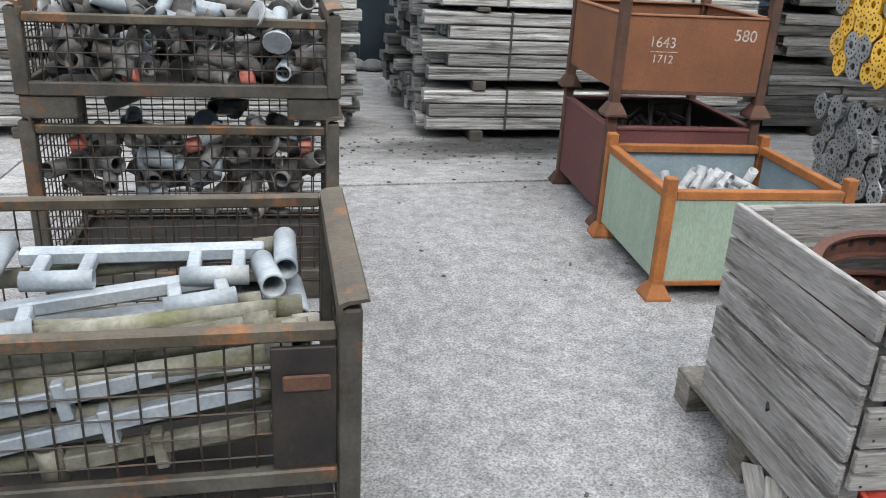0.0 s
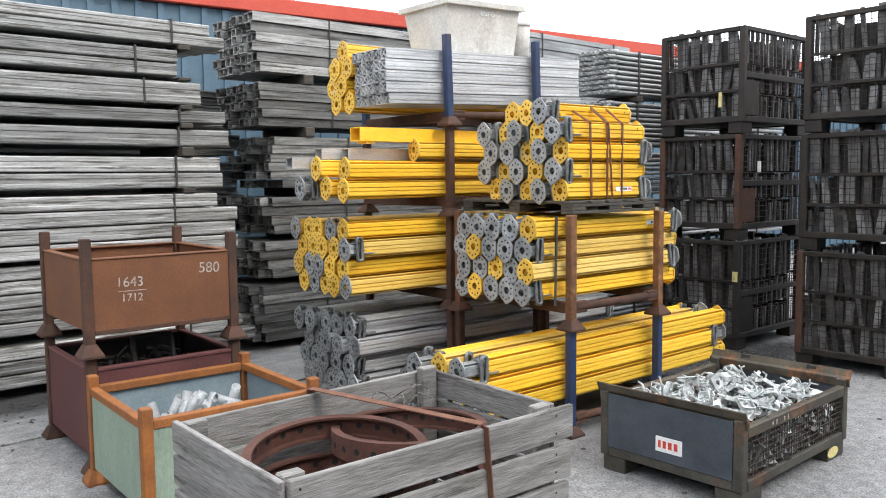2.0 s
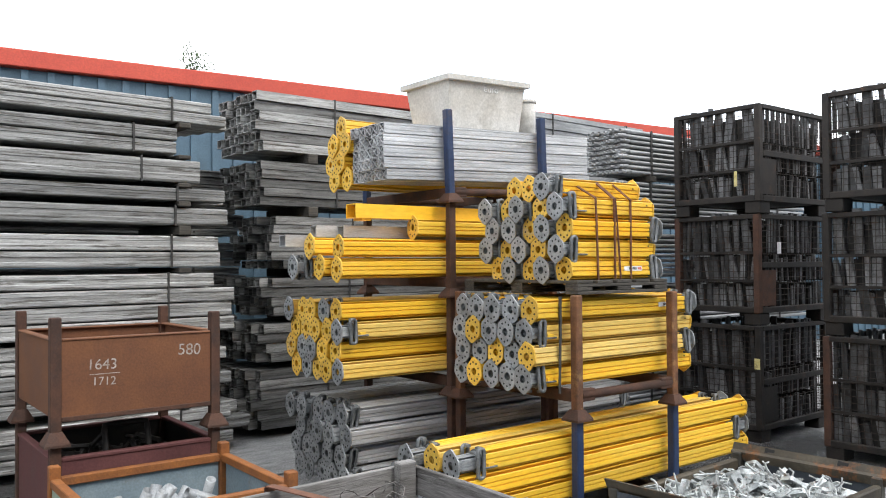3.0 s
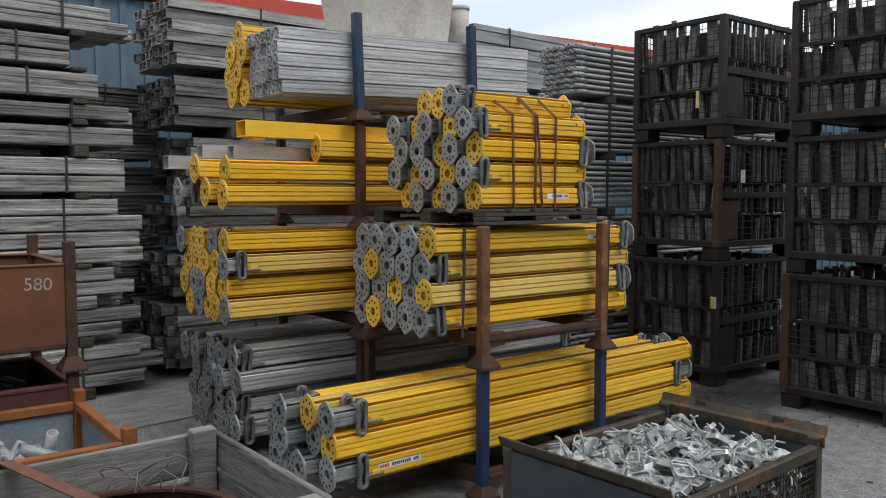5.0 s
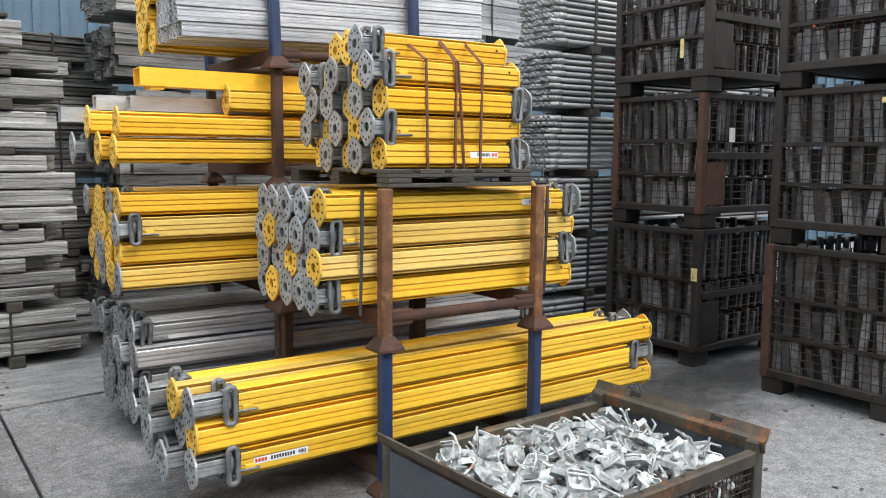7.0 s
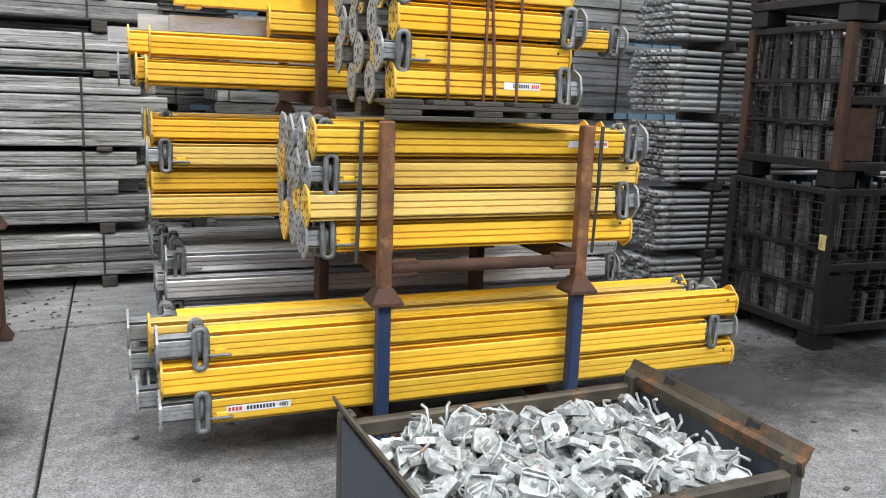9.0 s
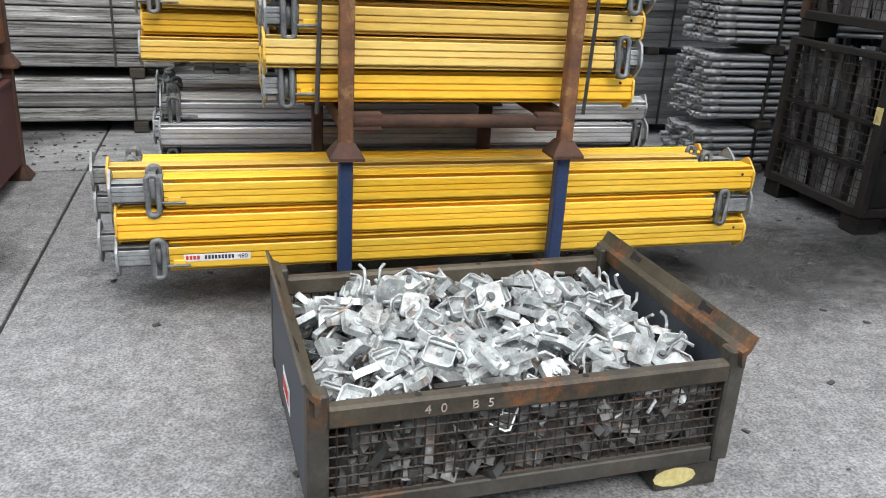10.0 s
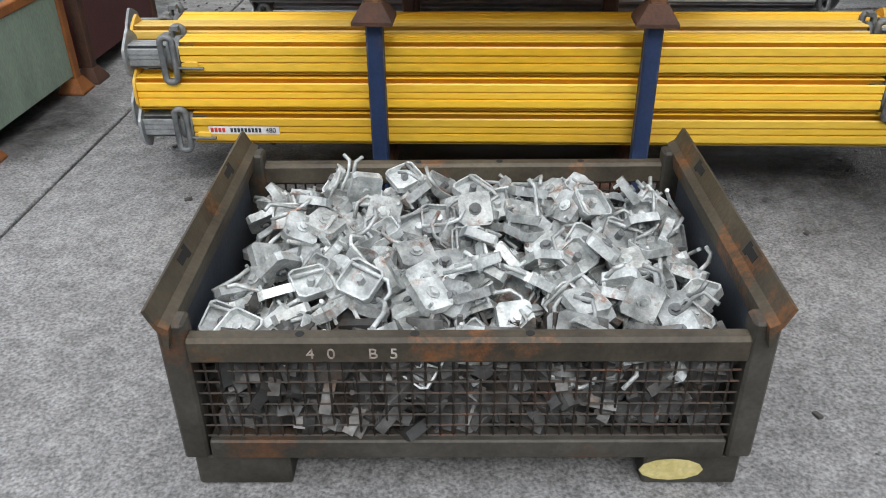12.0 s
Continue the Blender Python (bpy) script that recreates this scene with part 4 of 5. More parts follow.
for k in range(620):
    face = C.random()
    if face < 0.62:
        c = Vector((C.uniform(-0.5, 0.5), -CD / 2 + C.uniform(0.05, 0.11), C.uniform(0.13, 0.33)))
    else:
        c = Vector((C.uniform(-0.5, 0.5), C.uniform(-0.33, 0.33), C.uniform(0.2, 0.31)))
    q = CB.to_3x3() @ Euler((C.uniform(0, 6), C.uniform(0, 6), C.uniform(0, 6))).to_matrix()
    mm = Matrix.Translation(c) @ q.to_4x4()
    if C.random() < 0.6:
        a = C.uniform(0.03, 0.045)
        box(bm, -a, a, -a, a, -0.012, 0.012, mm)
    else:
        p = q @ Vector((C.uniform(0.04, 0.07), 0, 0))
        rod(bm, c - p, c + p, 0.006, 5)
tagged(part("buried_clamps", bm, ZINC_GRIMY_SHADED, None, "", CB), "galvanised clamps packed behind the mesh", "clamps", "", "stuff")


# ---- tall mesh boxes of steel frames ----
def stack_box(m, w, d, h, label, seed, post_mat=DARK_STEEL):
    """w runs along y (the face that shows), d runs along x."""
    t = thing("stacking_mesh_box", m, label, "mesh box", "tall mesh boxes")
    q = random.Random(seed)
    feet(t, d, w, 0.1, DARK_STEEL, 0.16, 0.14)
    corner_posts(t, d, w, 0.1, h - 0.012, post_mat, 0.055)
    frame_rails(t, d, w, 0.1, 0.15, DARK_STEEL, 0.045, "bottom_rail")
    frame_rails(t, d, w, h - 0.05, h - 0.012, DARK_STEEL, 0.04, "top_rail")
    bm = BM()
    box(bm, -d / 2 + 0.046, d / 2 - 0.046, -w / 2 + 0.046, w / 2 - 0.046, 0.11, 0.12)
    part("floor_sheet", bm, DARK_STEEL, t)
    for s in (-1, 1):
        bm = BM()
        wires(bm, -w / 2 + 0.055, w / 2 - 0.055, 0.15, h - 0.05, 0.05, lambda u, v: (s * (d / 2 - 0.015), u, v), 0.0028)
        part("wire_panel", bm, WIRE, t)["kind"] = "stuff"
        bm = BM()
        wires(bm, -d / 2 + 0.055, d / 2 - 0.055, 0.15, h - 0.05, 0.05, lambda u, v: (u, s * (w / 2 - 0.015), v), 0.0028)
        part("wire_panel", bm, WIRE, t)["kind"] = "stuff"
        for z in (0.36, 0.6):
            bm = BM()
            box(bm, s * (d / 2 - 0.012) - 0.008, s * (d / 2 - 0.012) + 0.008, -w / 2 + 0.056, w / 2 - 0.056, z, z + 0.022)
            part("mid_rail", bm, DARK_STEEL, t)
        # half-height flap on the open side
        bm = BM()
        box(bm, -d / 2 + 0.056, d / 2 - 0.056, s * (w / 2 - 0.012) - 0.012, s * (w / 2 - 0.012) + 0.012, 0.48, 0.53, None, 0.004)
        part("flap_rail", bm, DARK_STEEL, t)
        bm = BM()
        box(bm, -d / 2 + 0.056, -d / 2 + 0.26, s * (w / 2 - 0.008) - 0.004, s * (w / 2 - 0.008) + 0.004, 0.16, 0.46)
        part("side_sheet", bm, DARK_STEEL if q.random() < 0.6 else RUSTY, t)
    # stored frames: upright flat bars leaning in rows round a core coloured as shade
    bm = BM()
    for za, zb in ((0.13, 0.36), (0.37, 0.6), (0.61, h + 0.02)):
        for s in (-1, 1):
            y = -w / 2 + 0.08
            while y < w / 2 - 0.1:
                lean, ww, top = q.gauss(0.012, 0.022), q.uniform(0.03, 0.07), zb - q.uniform(0.0, 0.05)
                x = s * (d / 2 - 0.05 - q.uniform(0, 0.03))
                for v in box(bm, x - 0.012, x + 0.012, y, y + ww, za, top):
                    if v.co.z > za + 0.05:
                        v.co.y = min(max(v.co.y + lean, -w / 2 + 0.06), w / 2 - 0.06)
                y += ww + q.choice((0.006, 0.012, 0.045, 0.07))
            x = -d / 2 + 0.08
            while x < d / 2 - 0.1:
                lean, ww, top = q.gauss(0, 0.012), q.uniform(0.02, 0.045), zb - q.uniform(0.0, 0.05)
                y = s * (w / 2 - 0.055)
                for v in box(bm, x, x + ww, y - 0.012, y + 0.012, za, top):
                    if v.co.z > za + 0.05:
                        v.co.x = min(max(v.co.x + lean, -d / 2 + 0.065), d / 2 - 0.065)
                x += ww + q.choice((0.01, 0.03, 0.06, 0.09))
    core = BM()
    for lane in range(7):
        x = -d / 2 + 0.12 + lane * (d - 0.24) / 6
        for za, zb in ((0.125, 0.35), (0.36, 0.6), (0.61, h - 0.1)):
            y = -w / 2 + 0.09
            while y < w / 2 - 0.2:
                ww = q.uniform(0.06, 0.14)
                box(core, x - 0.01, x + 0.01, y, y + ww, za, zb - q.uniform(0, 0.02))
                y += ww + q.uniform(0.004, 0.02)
    part("packed_core", core, FRAME_SHADED, t)["kind"] = "stuff"
    st = part("stored_steel", bm, FRAME_GREY, t, "dark grey upright steel bars")
    st["kind"] = "stuff"
    return t


for y, x, seed, levels in ((4.055, 7.56, 1, (0, 0.98, 1.92, 2.845)), (2.63, 7.48, 4, (0, 0.945, 1.89, 2.81))):
    for k in range(3):
        mesh_box = stack_box(pose(x + 0.02 * (k % 2), y - 0.012 * k, levels[k], 0, 0, (1.0, -1, 0.5)[k]), 0.85, 1.15, levels[k + 1] - levels[k] + 0.005, "dark rusty mesh box of grey bars " + ("on the concrete", "in mid stack", "on top")[k], seed + k, RUSTY if (k == 1) == (seed == 1) and k < 2 else DARK_STEEL)
        for ty, tz, tw, th, mat, has in ((-0.2, 0.30, 0.03, 0.13, YELLOW_SPOT, seed == 1 and k == 2), (-0.395, 0.66, 0.05, 0.09, YELLOW_SPOT, seed == 1 and k == 0), (-0.395, 0.74, 0.045, 0.07, YELLOW, seed == 4 and k == 0), (-0.3, 0.85, 0.12, 0.03, YELLOW_SPOT, seed == 4 and k == 1)):
            if has:
                bm = BM()
                box(bm, -0.5785, -0.5765, ty - tw / 2, ty + tw / 2, tz - th / 2, tz + th / 2)
                part("paint_mark", bm, mat, mesh_box, "yellow paint mark")
        if seed == 1 and k == 1:
            bm = BM()
            box(bm, -0.30, -0.24, -0.4275, -0.4255, 0.60, 0.70)
            part("paper_tag", bm, WHITE_LABEL, mesh_box, "white paper tag")


# ---- sheet-steel post boxes ----
def post_box(m, w, d, z0, z1, rim, top, panel, inner, rim_mat, post_mat, label, foot_mat=RUSTY):
    """Four posts with flared feet and four sheet panels; w along x, d along y."""
    t = thing("steel_post_box", m, label, "steel box")
    for i in (-1, 1):
        for j in (-1, 1):
            x, y = i * w / 2, j * d / 2
            bm = BM()
            box(bm, x - 0.026, x + 0.026, y - 0.026, y + 0.026, 0.05, top, None, 0.005)
            post = part("post", bm, post_mat, t)
            bm = BM()
            lo, hi = 0.06, 0.03
            rings = [[bm.verts.new((x + a * r, y + b * r, z)) for a, b in ((-1, -1), (1, -1), (1, 1), (-1, 1))] for r, z in ((lo, 0), (lo, 0.012), (hi, 0.07))]
            for p, q in zip(rings, rings[1:]):
                for k in range(4):
                    bm.faces.new((p[k], p[(k + 1) % 4], q[(k + 1) % 4], q[k]))
            bm.faces.new(rings[0][::-1])
            bm.faces.new(rings[-1])
            part("flared_foot", bm, foot_mat, post)
    for s in (-1, 1):
        for name, mat, off in (("panel", panel, 0.012), ("inner_panel", inner, 0.006)):
            bm = BM()
            box(bm, -w / 2 + 0.027, w / 2 - 0.027, s * (d / 2 + off) - 0.0028, s * (d / 2 + off) + 0.0028, z0, z1)
            part(name, bm, mat, t)
            bm = BM()
            box(bm, s * (w / 2 + off) - 0.0028, s * (w / 2 + off) + 0.0028, -d / 2 + 0.027, d / 2 - 0.027, z0, z1)
            part(name, bm, mat, t)
        bm = BM()
        box(bm, -w / 2 + 0.027, w / 2 - 0.027, s * d / 2 - 0.022, s * d / 2 + 0.022, z1, z1 + rim, None, 0.004)
        part("rim_rail", bm, rim_mat, t)
        bm = BM()
        box(bm, s * w / 2 - 0.022, s * w / 2 + 0.022, -d / 2 + 0.027, d / 2 - 0.027, z1, z1 + rim, None, 0.004)
        part("rim_rail", bm, rim_mat, t)
        bm = BM()
        box(bm, -w / 2 + 0.027, w / 2 - 0.027, s * d / 2 - 0.02, s * d / 2 + 0.02, z0 - 0.025, z0, None, 0.003)
        part("base_rail", bm, post_mat, t)
    bm = BM()
    box(bm, -w / 2 + 0.027, w / 2 - 0.027, -d / 2 + 0.027, d / 2 - 0.027, z0 - 0.004, z0 + 0.004)
    part("floor_sheet", bm, inner, t)
    return t


post_box(pose(2.087, 3.668, 0, 0, 0, -0.4), 0.84, 0.795, 0.085, 0.468, 0.042, 0.567, GREEN_PANEL, BLUE_INNER, RUST_ORANGE, RUST_ORANGE, "pale green steel box with orange rims on the concrete", RUST_ORANGE)
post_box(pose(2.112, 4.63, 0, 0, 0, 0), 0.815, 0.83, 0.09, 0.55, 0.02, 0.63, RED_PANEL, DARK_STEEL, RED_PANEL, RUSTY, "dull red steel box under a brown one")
brown = post_box(pose(2.112, 4.63, 0.63, 0, 0, 0), 0.815, 0.83, 0.14, 0.515, 0.012, 0.632, BROWN_PANEL, BROWN_PANEL, BROWN_PANEL, RUSTY, "rust-brown empty steel box stacked on a red one")
for txt, x, z, sz in (("1643", -0.2, 0.40, 0.075), ("1712", -0.19, 0.315, 0.06), ("580", 0.28, 0.445, 0.085)):
    words("chalk_number", txt, sz, CHALK, brown, pose(x * 0.94, -0.415 - 0.0165, z - 0.015, 90, R.uniform(-4, 4), 0))
bm = BM()
box(bm, -0.25, -0.10, -0.4318, -0.4305, 0.337, 0.341)
part("chalk_line", bm, CHALK, brown)
T = random.Random(5)
for k in range(26):
    x, y = T.uniform(1.86, 2.34), T.uniform(3.45, 3.9)
    a = Vector((x, y, T.uniform(0.22, 0.38)))
    v = Vector((T.uniform(-0.8, 0.8), T.uniform(-0.7, 0.7), T.uniform(0.05, 1.0))).normalized() * T.uniform(0.1, 0.17)
    bm = BM()
    pipe(bm, a - v, a + v, T.uniform(0.02, 0.03), 0.004, 12)
    tagged(part("tube_piece", bm, GALV), "short bright galvanised tube piece in the green box", "tube", "tube pieces in the green box")
bm = BM()
for k in range(160):
    a = Vector((T.uniform(1.76, 2.42), T.uniform(3.38, 3.96), T.uniform(0.1, 0.24)))
    v = Vector((T.uniform(-1, 1), T.uniform(-1, 1), T.uniform(-0.3, 0.5))).normalized() * T.uniform(0.04, 0.1)
    rod(bm, a - v, a + v, T.uniform(0.01, 0.02), 6)
tagged(part("metal_scraps", bm, GALV), "loose galvanised scraps lying in the green box", "scraps", "", "stuff")
bm = BM()
for k in range(260):
    a = Vector((T.uniform(1.8, 2.42), T.uniform(4.3, 4.96), T.uniform(0.12, 0.5)))
    v = Vector((T.uniform(-1, 1), T.uniform(-1, 1), T.uniform(-0.3, 0.4))).normalized() * T.uniform(0.04, 0.1)
    rod(bm, a - v, a + v, T.uniform(0.008, 0.022), 6)
tagged(part("metal_scraps", bm, DARK_STEEL), "dark rusty scraps lying in the red box", "scraps", "", "stuff")
bm = BM()
loop = []
for k in range(24):
    a = 2 * math.pi * k / 24
    loop.append((2.1 + 0.14 * max(-0.8, min(0.8, 1.1 * math.cos(a))), 4.38 + 0.03 * math.sin(a), 0.59 + 0.1 * max(-0.8, min(0.8, 1.1 * math.sin(a)))))
bent(bm, loop + loop[:1], 0.016, 8)
tagged(part("metal_loop", bm, DARK_STEEL), "rounded grey steel loop in the red box", "steel loop")


# ---- wooden crate ----
CR = pose(1.925, 1.88, 0, 0, 0, 0.8)
W, D, Z0, Z1 = 1.06, 0.69, 0.15, 0.81
pallet(CR @ pose(0.045, 0.12, 0), 1.1, 0.88, 0.125, WOOD_PALLET, "weathered grey wooden pallet under a board crate", 6)
crate = thing("wooden_crate", CR, "weathered grey board crate of rusty rings on a pallet", "crate")
q = random.Random(21)
for i in (-1, 1):
    for j in (-1, 1):
        bm = BM()
        x, y = i * (W / 2 - 0.06), j * (D / 2 - 0.045)
        box(bm, x - 0.035, x + 0.035, y - 0.02, y + 0.02, 0.135, Z1 + (0.02 if (i, j) == (1, 1) else -0.005), None, 0.004)
        part("corner_post", bm, WOOD, crate)


def plank(x0, x1, y0, y1, z0, z1, tilt=0.0):
    bm = BM()
    bm2 = box(bm, x0, x1, y0, y1, z0, z1, None, 0.003)
    for v in bm2:
        f = (v.co.x - x0) / max(x1 - x0, 1e-6) if x1 - x0 > y1 - y0 else (v.co.y - y0) / (y1 - y0)
        v.co.z += tilt * (f - 0.5) + 0.004 * math.sin(9 * f + z0 * 7)
    return part("board", bm, WOOD if x1 - x0 > y1 - y0 else WOOD_CROSS, crate)


rows = 6
for k in range(rows):
    bh = (Z1 - Z0) / rows
    z = Z0 + k * bh
    plank(-W / 2, -W / 2 + 0.02, -D / 2, D / 2, z + 0.007, z + bh - 0.006, q.uniform(-0.004, 0.004))
    plank(W / 2 - 0.02, W / 2, -D / 2 + 0.03, D / 2, z + 0.006, z + bh - 0.006, q.uniform(-0.006, 0.006))
for k in range(5):
    bh = 0.131
    z = Z1 - (k + 1) * bh
    if k < 4:
        plank(-W / 2 + 0.022, W / 2 + 0.035 - 0.01 * k, -D / 2 - 0.022, -D / 2 - 0.002, z + 0.012 + q.uniform(0, 0.006), z + bh - 0.006, q.uniform(-0.014, 0.014))
    plank(-W / 2 + 0.022, W / 2 - 0.022, D / 2 - 0.02, D / 2, z + 0.006, z + bh - 0.006, q.uniform(-0.006, 0.006))
for x0, x1, z, rot, yy in ((-0.5, 0.1, 0.16, -6, -0.42), (-0.12, 0.56, 0.255, 7, -0.40), (-0.18, 0.2, 0.19, 22, -0.44)):
    bm = BM()
    box(bm, -(x1 - x0) / 2, (x1 - x0) / 2, -0.009, 0.009, -0.03, 0.03, None, 0.003)
    for v in bm.verts:
        v.co.z *= 1 - 0.5 * abs(v.co.x) / (x1 - x0)
    part("broken_board", bm, WOOD, crate, "splintered broken board", pose((x0 + x1) / 2, yy, z + 0.02, 8, -rot, 0))
for k in range(2):
    bm = BM()
    box(bm, -0.25, 0.25, -0.03, 0.03, -0.008, 0.008, None, 0.003)
    part("broken_board", bm, WOOD, crate, "splintered broken board", pose(-0.6 - 0.03 * k, -0.25 - 0.08 * k, 0.06 + 0.02 * k, 10, -18, 75 - 12 * k))
for a, b in (((0.155, -0.372, 0.812), (0.185, -0.372, 0.47)), ((0.185, -0.372, 0.47), (0.19, -0.372, 0.16)), ((0.155, -0.366, 0.818), (-0.02, 0.35, 0.82)), ((-0.02, 0.354, 0.816), (-0.02, 0.354, 0.28))):
    a, b = Vector(a), Vector(b)
    v = b - a
    bm = BM()
    box(bm, -0.017, 0.017, -0.0018, 0.0018, -v.length / 2, v.length / 2, Matrix.Translation((a + b) / 2) @ v.to_track_quat("Z", "Y").to_matrix().to_4x4())
    part("steel_strap", bm, STRAP, crate, "rusty flat steel strap")
# nails
bm = BM()
for k in range(4):
    for x in (-W / 2 + 0.05, W / 2 - 0.05):
        for dz in (0.04, 0.1):
            rod(bm, (x, -D / 2 - 0.0225, Z1 - (k + 1) * 0.131 + dz), (x, -D / 2 - 0.0235, Z1 - (k + 1) * 0.131 + dz), 0.004, 6)
part("nail_heads", bm, DARK_STEEL, crate)["kind"] = "stuff"


def ring(m, r, h=0.075, holes=26):
    t = thing("perforated_ring", m, "flat red-rusted steel ring with a row of holes", "steel ring", "rings in the crate")
    bm = BM()
    n = 48
    rings = [[bm.verts.new((rr * math.cos(2 * math.pi * k / n), rr * math.sin(2 * math.pi * k / n), z)) for k in range(n)] for rr, z in ((r, 0), (r, h), (r - 0.03, h), (r - 0.03, h - 0.008), (r - 0.008, h - 0.008), (r - 0.008, 0.008), (r - 0.03, 0.008), (r - 0.03, 0))]
    for p, qq in zip(rings, rings[1:] + rings[:1]):
        for k in range(n):
            bm.faces.new((p[k], p[(k + 1) % n], qq[(k + 1) % n], qq[k]))
    part("band", bm, RING_RUST, t)
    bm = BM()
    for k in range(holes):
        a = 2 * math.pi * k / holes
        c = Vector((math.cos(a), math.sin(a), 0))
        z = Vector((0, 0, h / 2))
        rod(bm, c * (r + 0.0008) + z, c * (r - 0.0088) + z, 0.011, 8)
    part("perforation", bm, HOLE_SHADE, t)["kind"] = "stuff"
    return t


ring(CR @ pose(-0.15, -0.02, 0.65, 4, -3, 0), 0.29)
ring(CR @ pose(-0.13, -0.01, 0.55, -2, 2, 20), 0.29)
ring(CR @ pose(0.19, 0.05, 0.64, -3, 2, 0), 0.27)
ring(CR @ pose(0.15, 0.02, 0.48, 2, -2, 30), 0.29)
bm = BM()
for k in range(150):
    a = Vector((T.uniform(-0.44, 0.44), T.uniform(-0.28, 0.28), T.uniform(0.16, 0.42)))
    v = Vector((T.uniform(-1, 1), T.uniform(-1, 1), T.uniform(-0.4, 0.4))).normalized() * T.uniform(0.05, 0.14)
    rod(bm, a - v, a + v, T.uniform(0.008, 0.02), 6)
tagged(part("metal_scraps", bm, DARK_STEEL, None, "", CR), "dark iron scraps lying in the wooden crate", "scraps", "", "stuff")
for x, z in ((-0.43, 0.2), (-0.36, 0.24), (-0.02, 0.3), (0.05, 0.27), (0.36, 0.3), (-0.05, 0.46), (-0.4, 0.17)):
    bm = BM()
    rod(bm, (x - 0.04, -0.3, z), (x + 0.04, -0.31, z + 0.02), 0.013, 10)
    rod(bm, (x - 0.04, -0.3, z), (x - 0.052, -0.3, z - 0.005), 0.022, 10)
    tagged(part("pipe_fitting", bm, RED_PAINT, None, "", CR), "bright red pipe fitting inside the wooden crate", "fitting", "red fittings in the crate")
for k in range(7):
    bm = BM()
    p = [Vector((0.3 + T.uniform(-0.15, 0.1), 0.2 + T.uniform(-0.1, 0.1), 0.75))]
    for i in range(4):
        p.append(p[-1] + Vector((T.uniform(-0.03, 0.06), T.uniform(-0.06, 0.03), 0.02 * (1.5 - i))))
    bent(bm, p, 0.002, 4)
    tagged(part("straw_stalk", bm, WOOD, None, "", CR), "dry pale straw stalk in the crate", "straw", "straw stalks")


# ---- boxes of tubes and fittings near the start ----
def low_box(m, w, d, h, front_split, label, back_wire=True, pitch=0.05):
    t = thing("mesh_crate", m, label, "crate")
    feet(t, w, d, 0.09, BOX_STEEL, 0.2, 0.14)
    corner_posts(t, w, d, 0.09, h - 0.03, BOX_STEEL, 0.055)
    frame_rails(t, w, d, 0.09, 0.14, BOX_STEEL, 0.045, "bottom_rail")
    bm = BM()
    box(bm, -w / 2 + 0.05, w / 2 - 0.05, -d / 2 + 0.05, d / 2 - 0.05, 0.1, 0.11)
    part("floor_sheet", bm, DARK_STEEL, t)
    for s in (-1, 1):
        bm = BM()
        wires(bm, -d / 2 + 0.055, d / 2 - 0.055, 0.14, h - 0.04, pitch, lambda u, v: (s * (w / 2 - 0.02), u, v), 0.0028)
        part("wire_panel", bm, WIRE, t)["kind"] = "stuff"
        bm = BM()
        o = [(-0.008, h - 0.06), (-0.008, h - 0.012), (0.012, h - 0.004), (0.055, h), (0.06, h - 0.007), (0.014, h - 0.014), (0.0, h - 0.022), (0.0, h - 0.06)]
        a = [bm.verts.new((s * (w / 2 - 0.045 + u), -d / 2 - 0.01, v)) for u, v in o]
        b = [bm.verts.new((s * (w / 2 - 0.045 + u), d / 2 + 0.01, v)) for u, v in o]
        for k in range(len(o)):
            bm.faces.new((a[k], a[(k + 1) % len(o)], b[(k + 1) % len(o)], b[k]))
        bm.faces.new(a)
        bm.faces.new(b[::-1])
        part("folded_rim", bm, RIM_STEEL, t)
        if s == 1 or back_wire:
            top = h - 0.05 if s == 1 else front_split
            bm = BM()
            wires(bm, -w / 2 + 0.055, w / 2 - 0.055, 0.14, top, pitch, lambda u, v: (u, s * (d / 2 - 0.02), v), 0.0028)
            part("wire_panel", bm, WIRE, t)["kind"] = "stuff"
            bm = BM()
            box(bm, -w / 2 + 0.056, w / 2 - 0.056, s * (d / 2 - 0.02) - 0.018, s * (d / 2 - 0.02) + 0.018, top, top + 0.035, None, 0.005)
            part("top_rail", bm, RIM_STEEL, t)
    return t


LB = pose(-0.357, 2.0, 0, 0, 0, 3.2)
IN_LB = LB @ pose(0.047, 0, 0) @ Matrix.Scale(0.93, 4) @ pose(-0.468, 2.14, 0, 0, 0, -2.2).inverted()
lb = low_box(LB, 1.2, 0.78, 0.78, 0.675, "rusty olive mesh box full of grey scaffold ledgers", True, 0.062)
for z0, z1 in ((0.305, 0.35),):
    bm = BM()
    box(bm, -0.545, 0.545, -0.397, -0.369, z0, z1, None, 0.005)
    part("hinge_rail", bm, BOX_STEEL, lb)
for z0, z1, mat in ((0.355, 0.665, DARK_STEEL),):
    bm = BM()
    box(bm, 0.40, 0.543, -0.391, -0.377, z0, z1, None, 0.003)
    part("latch_plate", bm, mat, lb, "dark latch plate")
    bm = BM()
    box(bm, 0.425, 0.53, -0.401, -0.392, 0.56, 0.60, None, 0.004)
    part("latch", bm, RUSTY, lb)
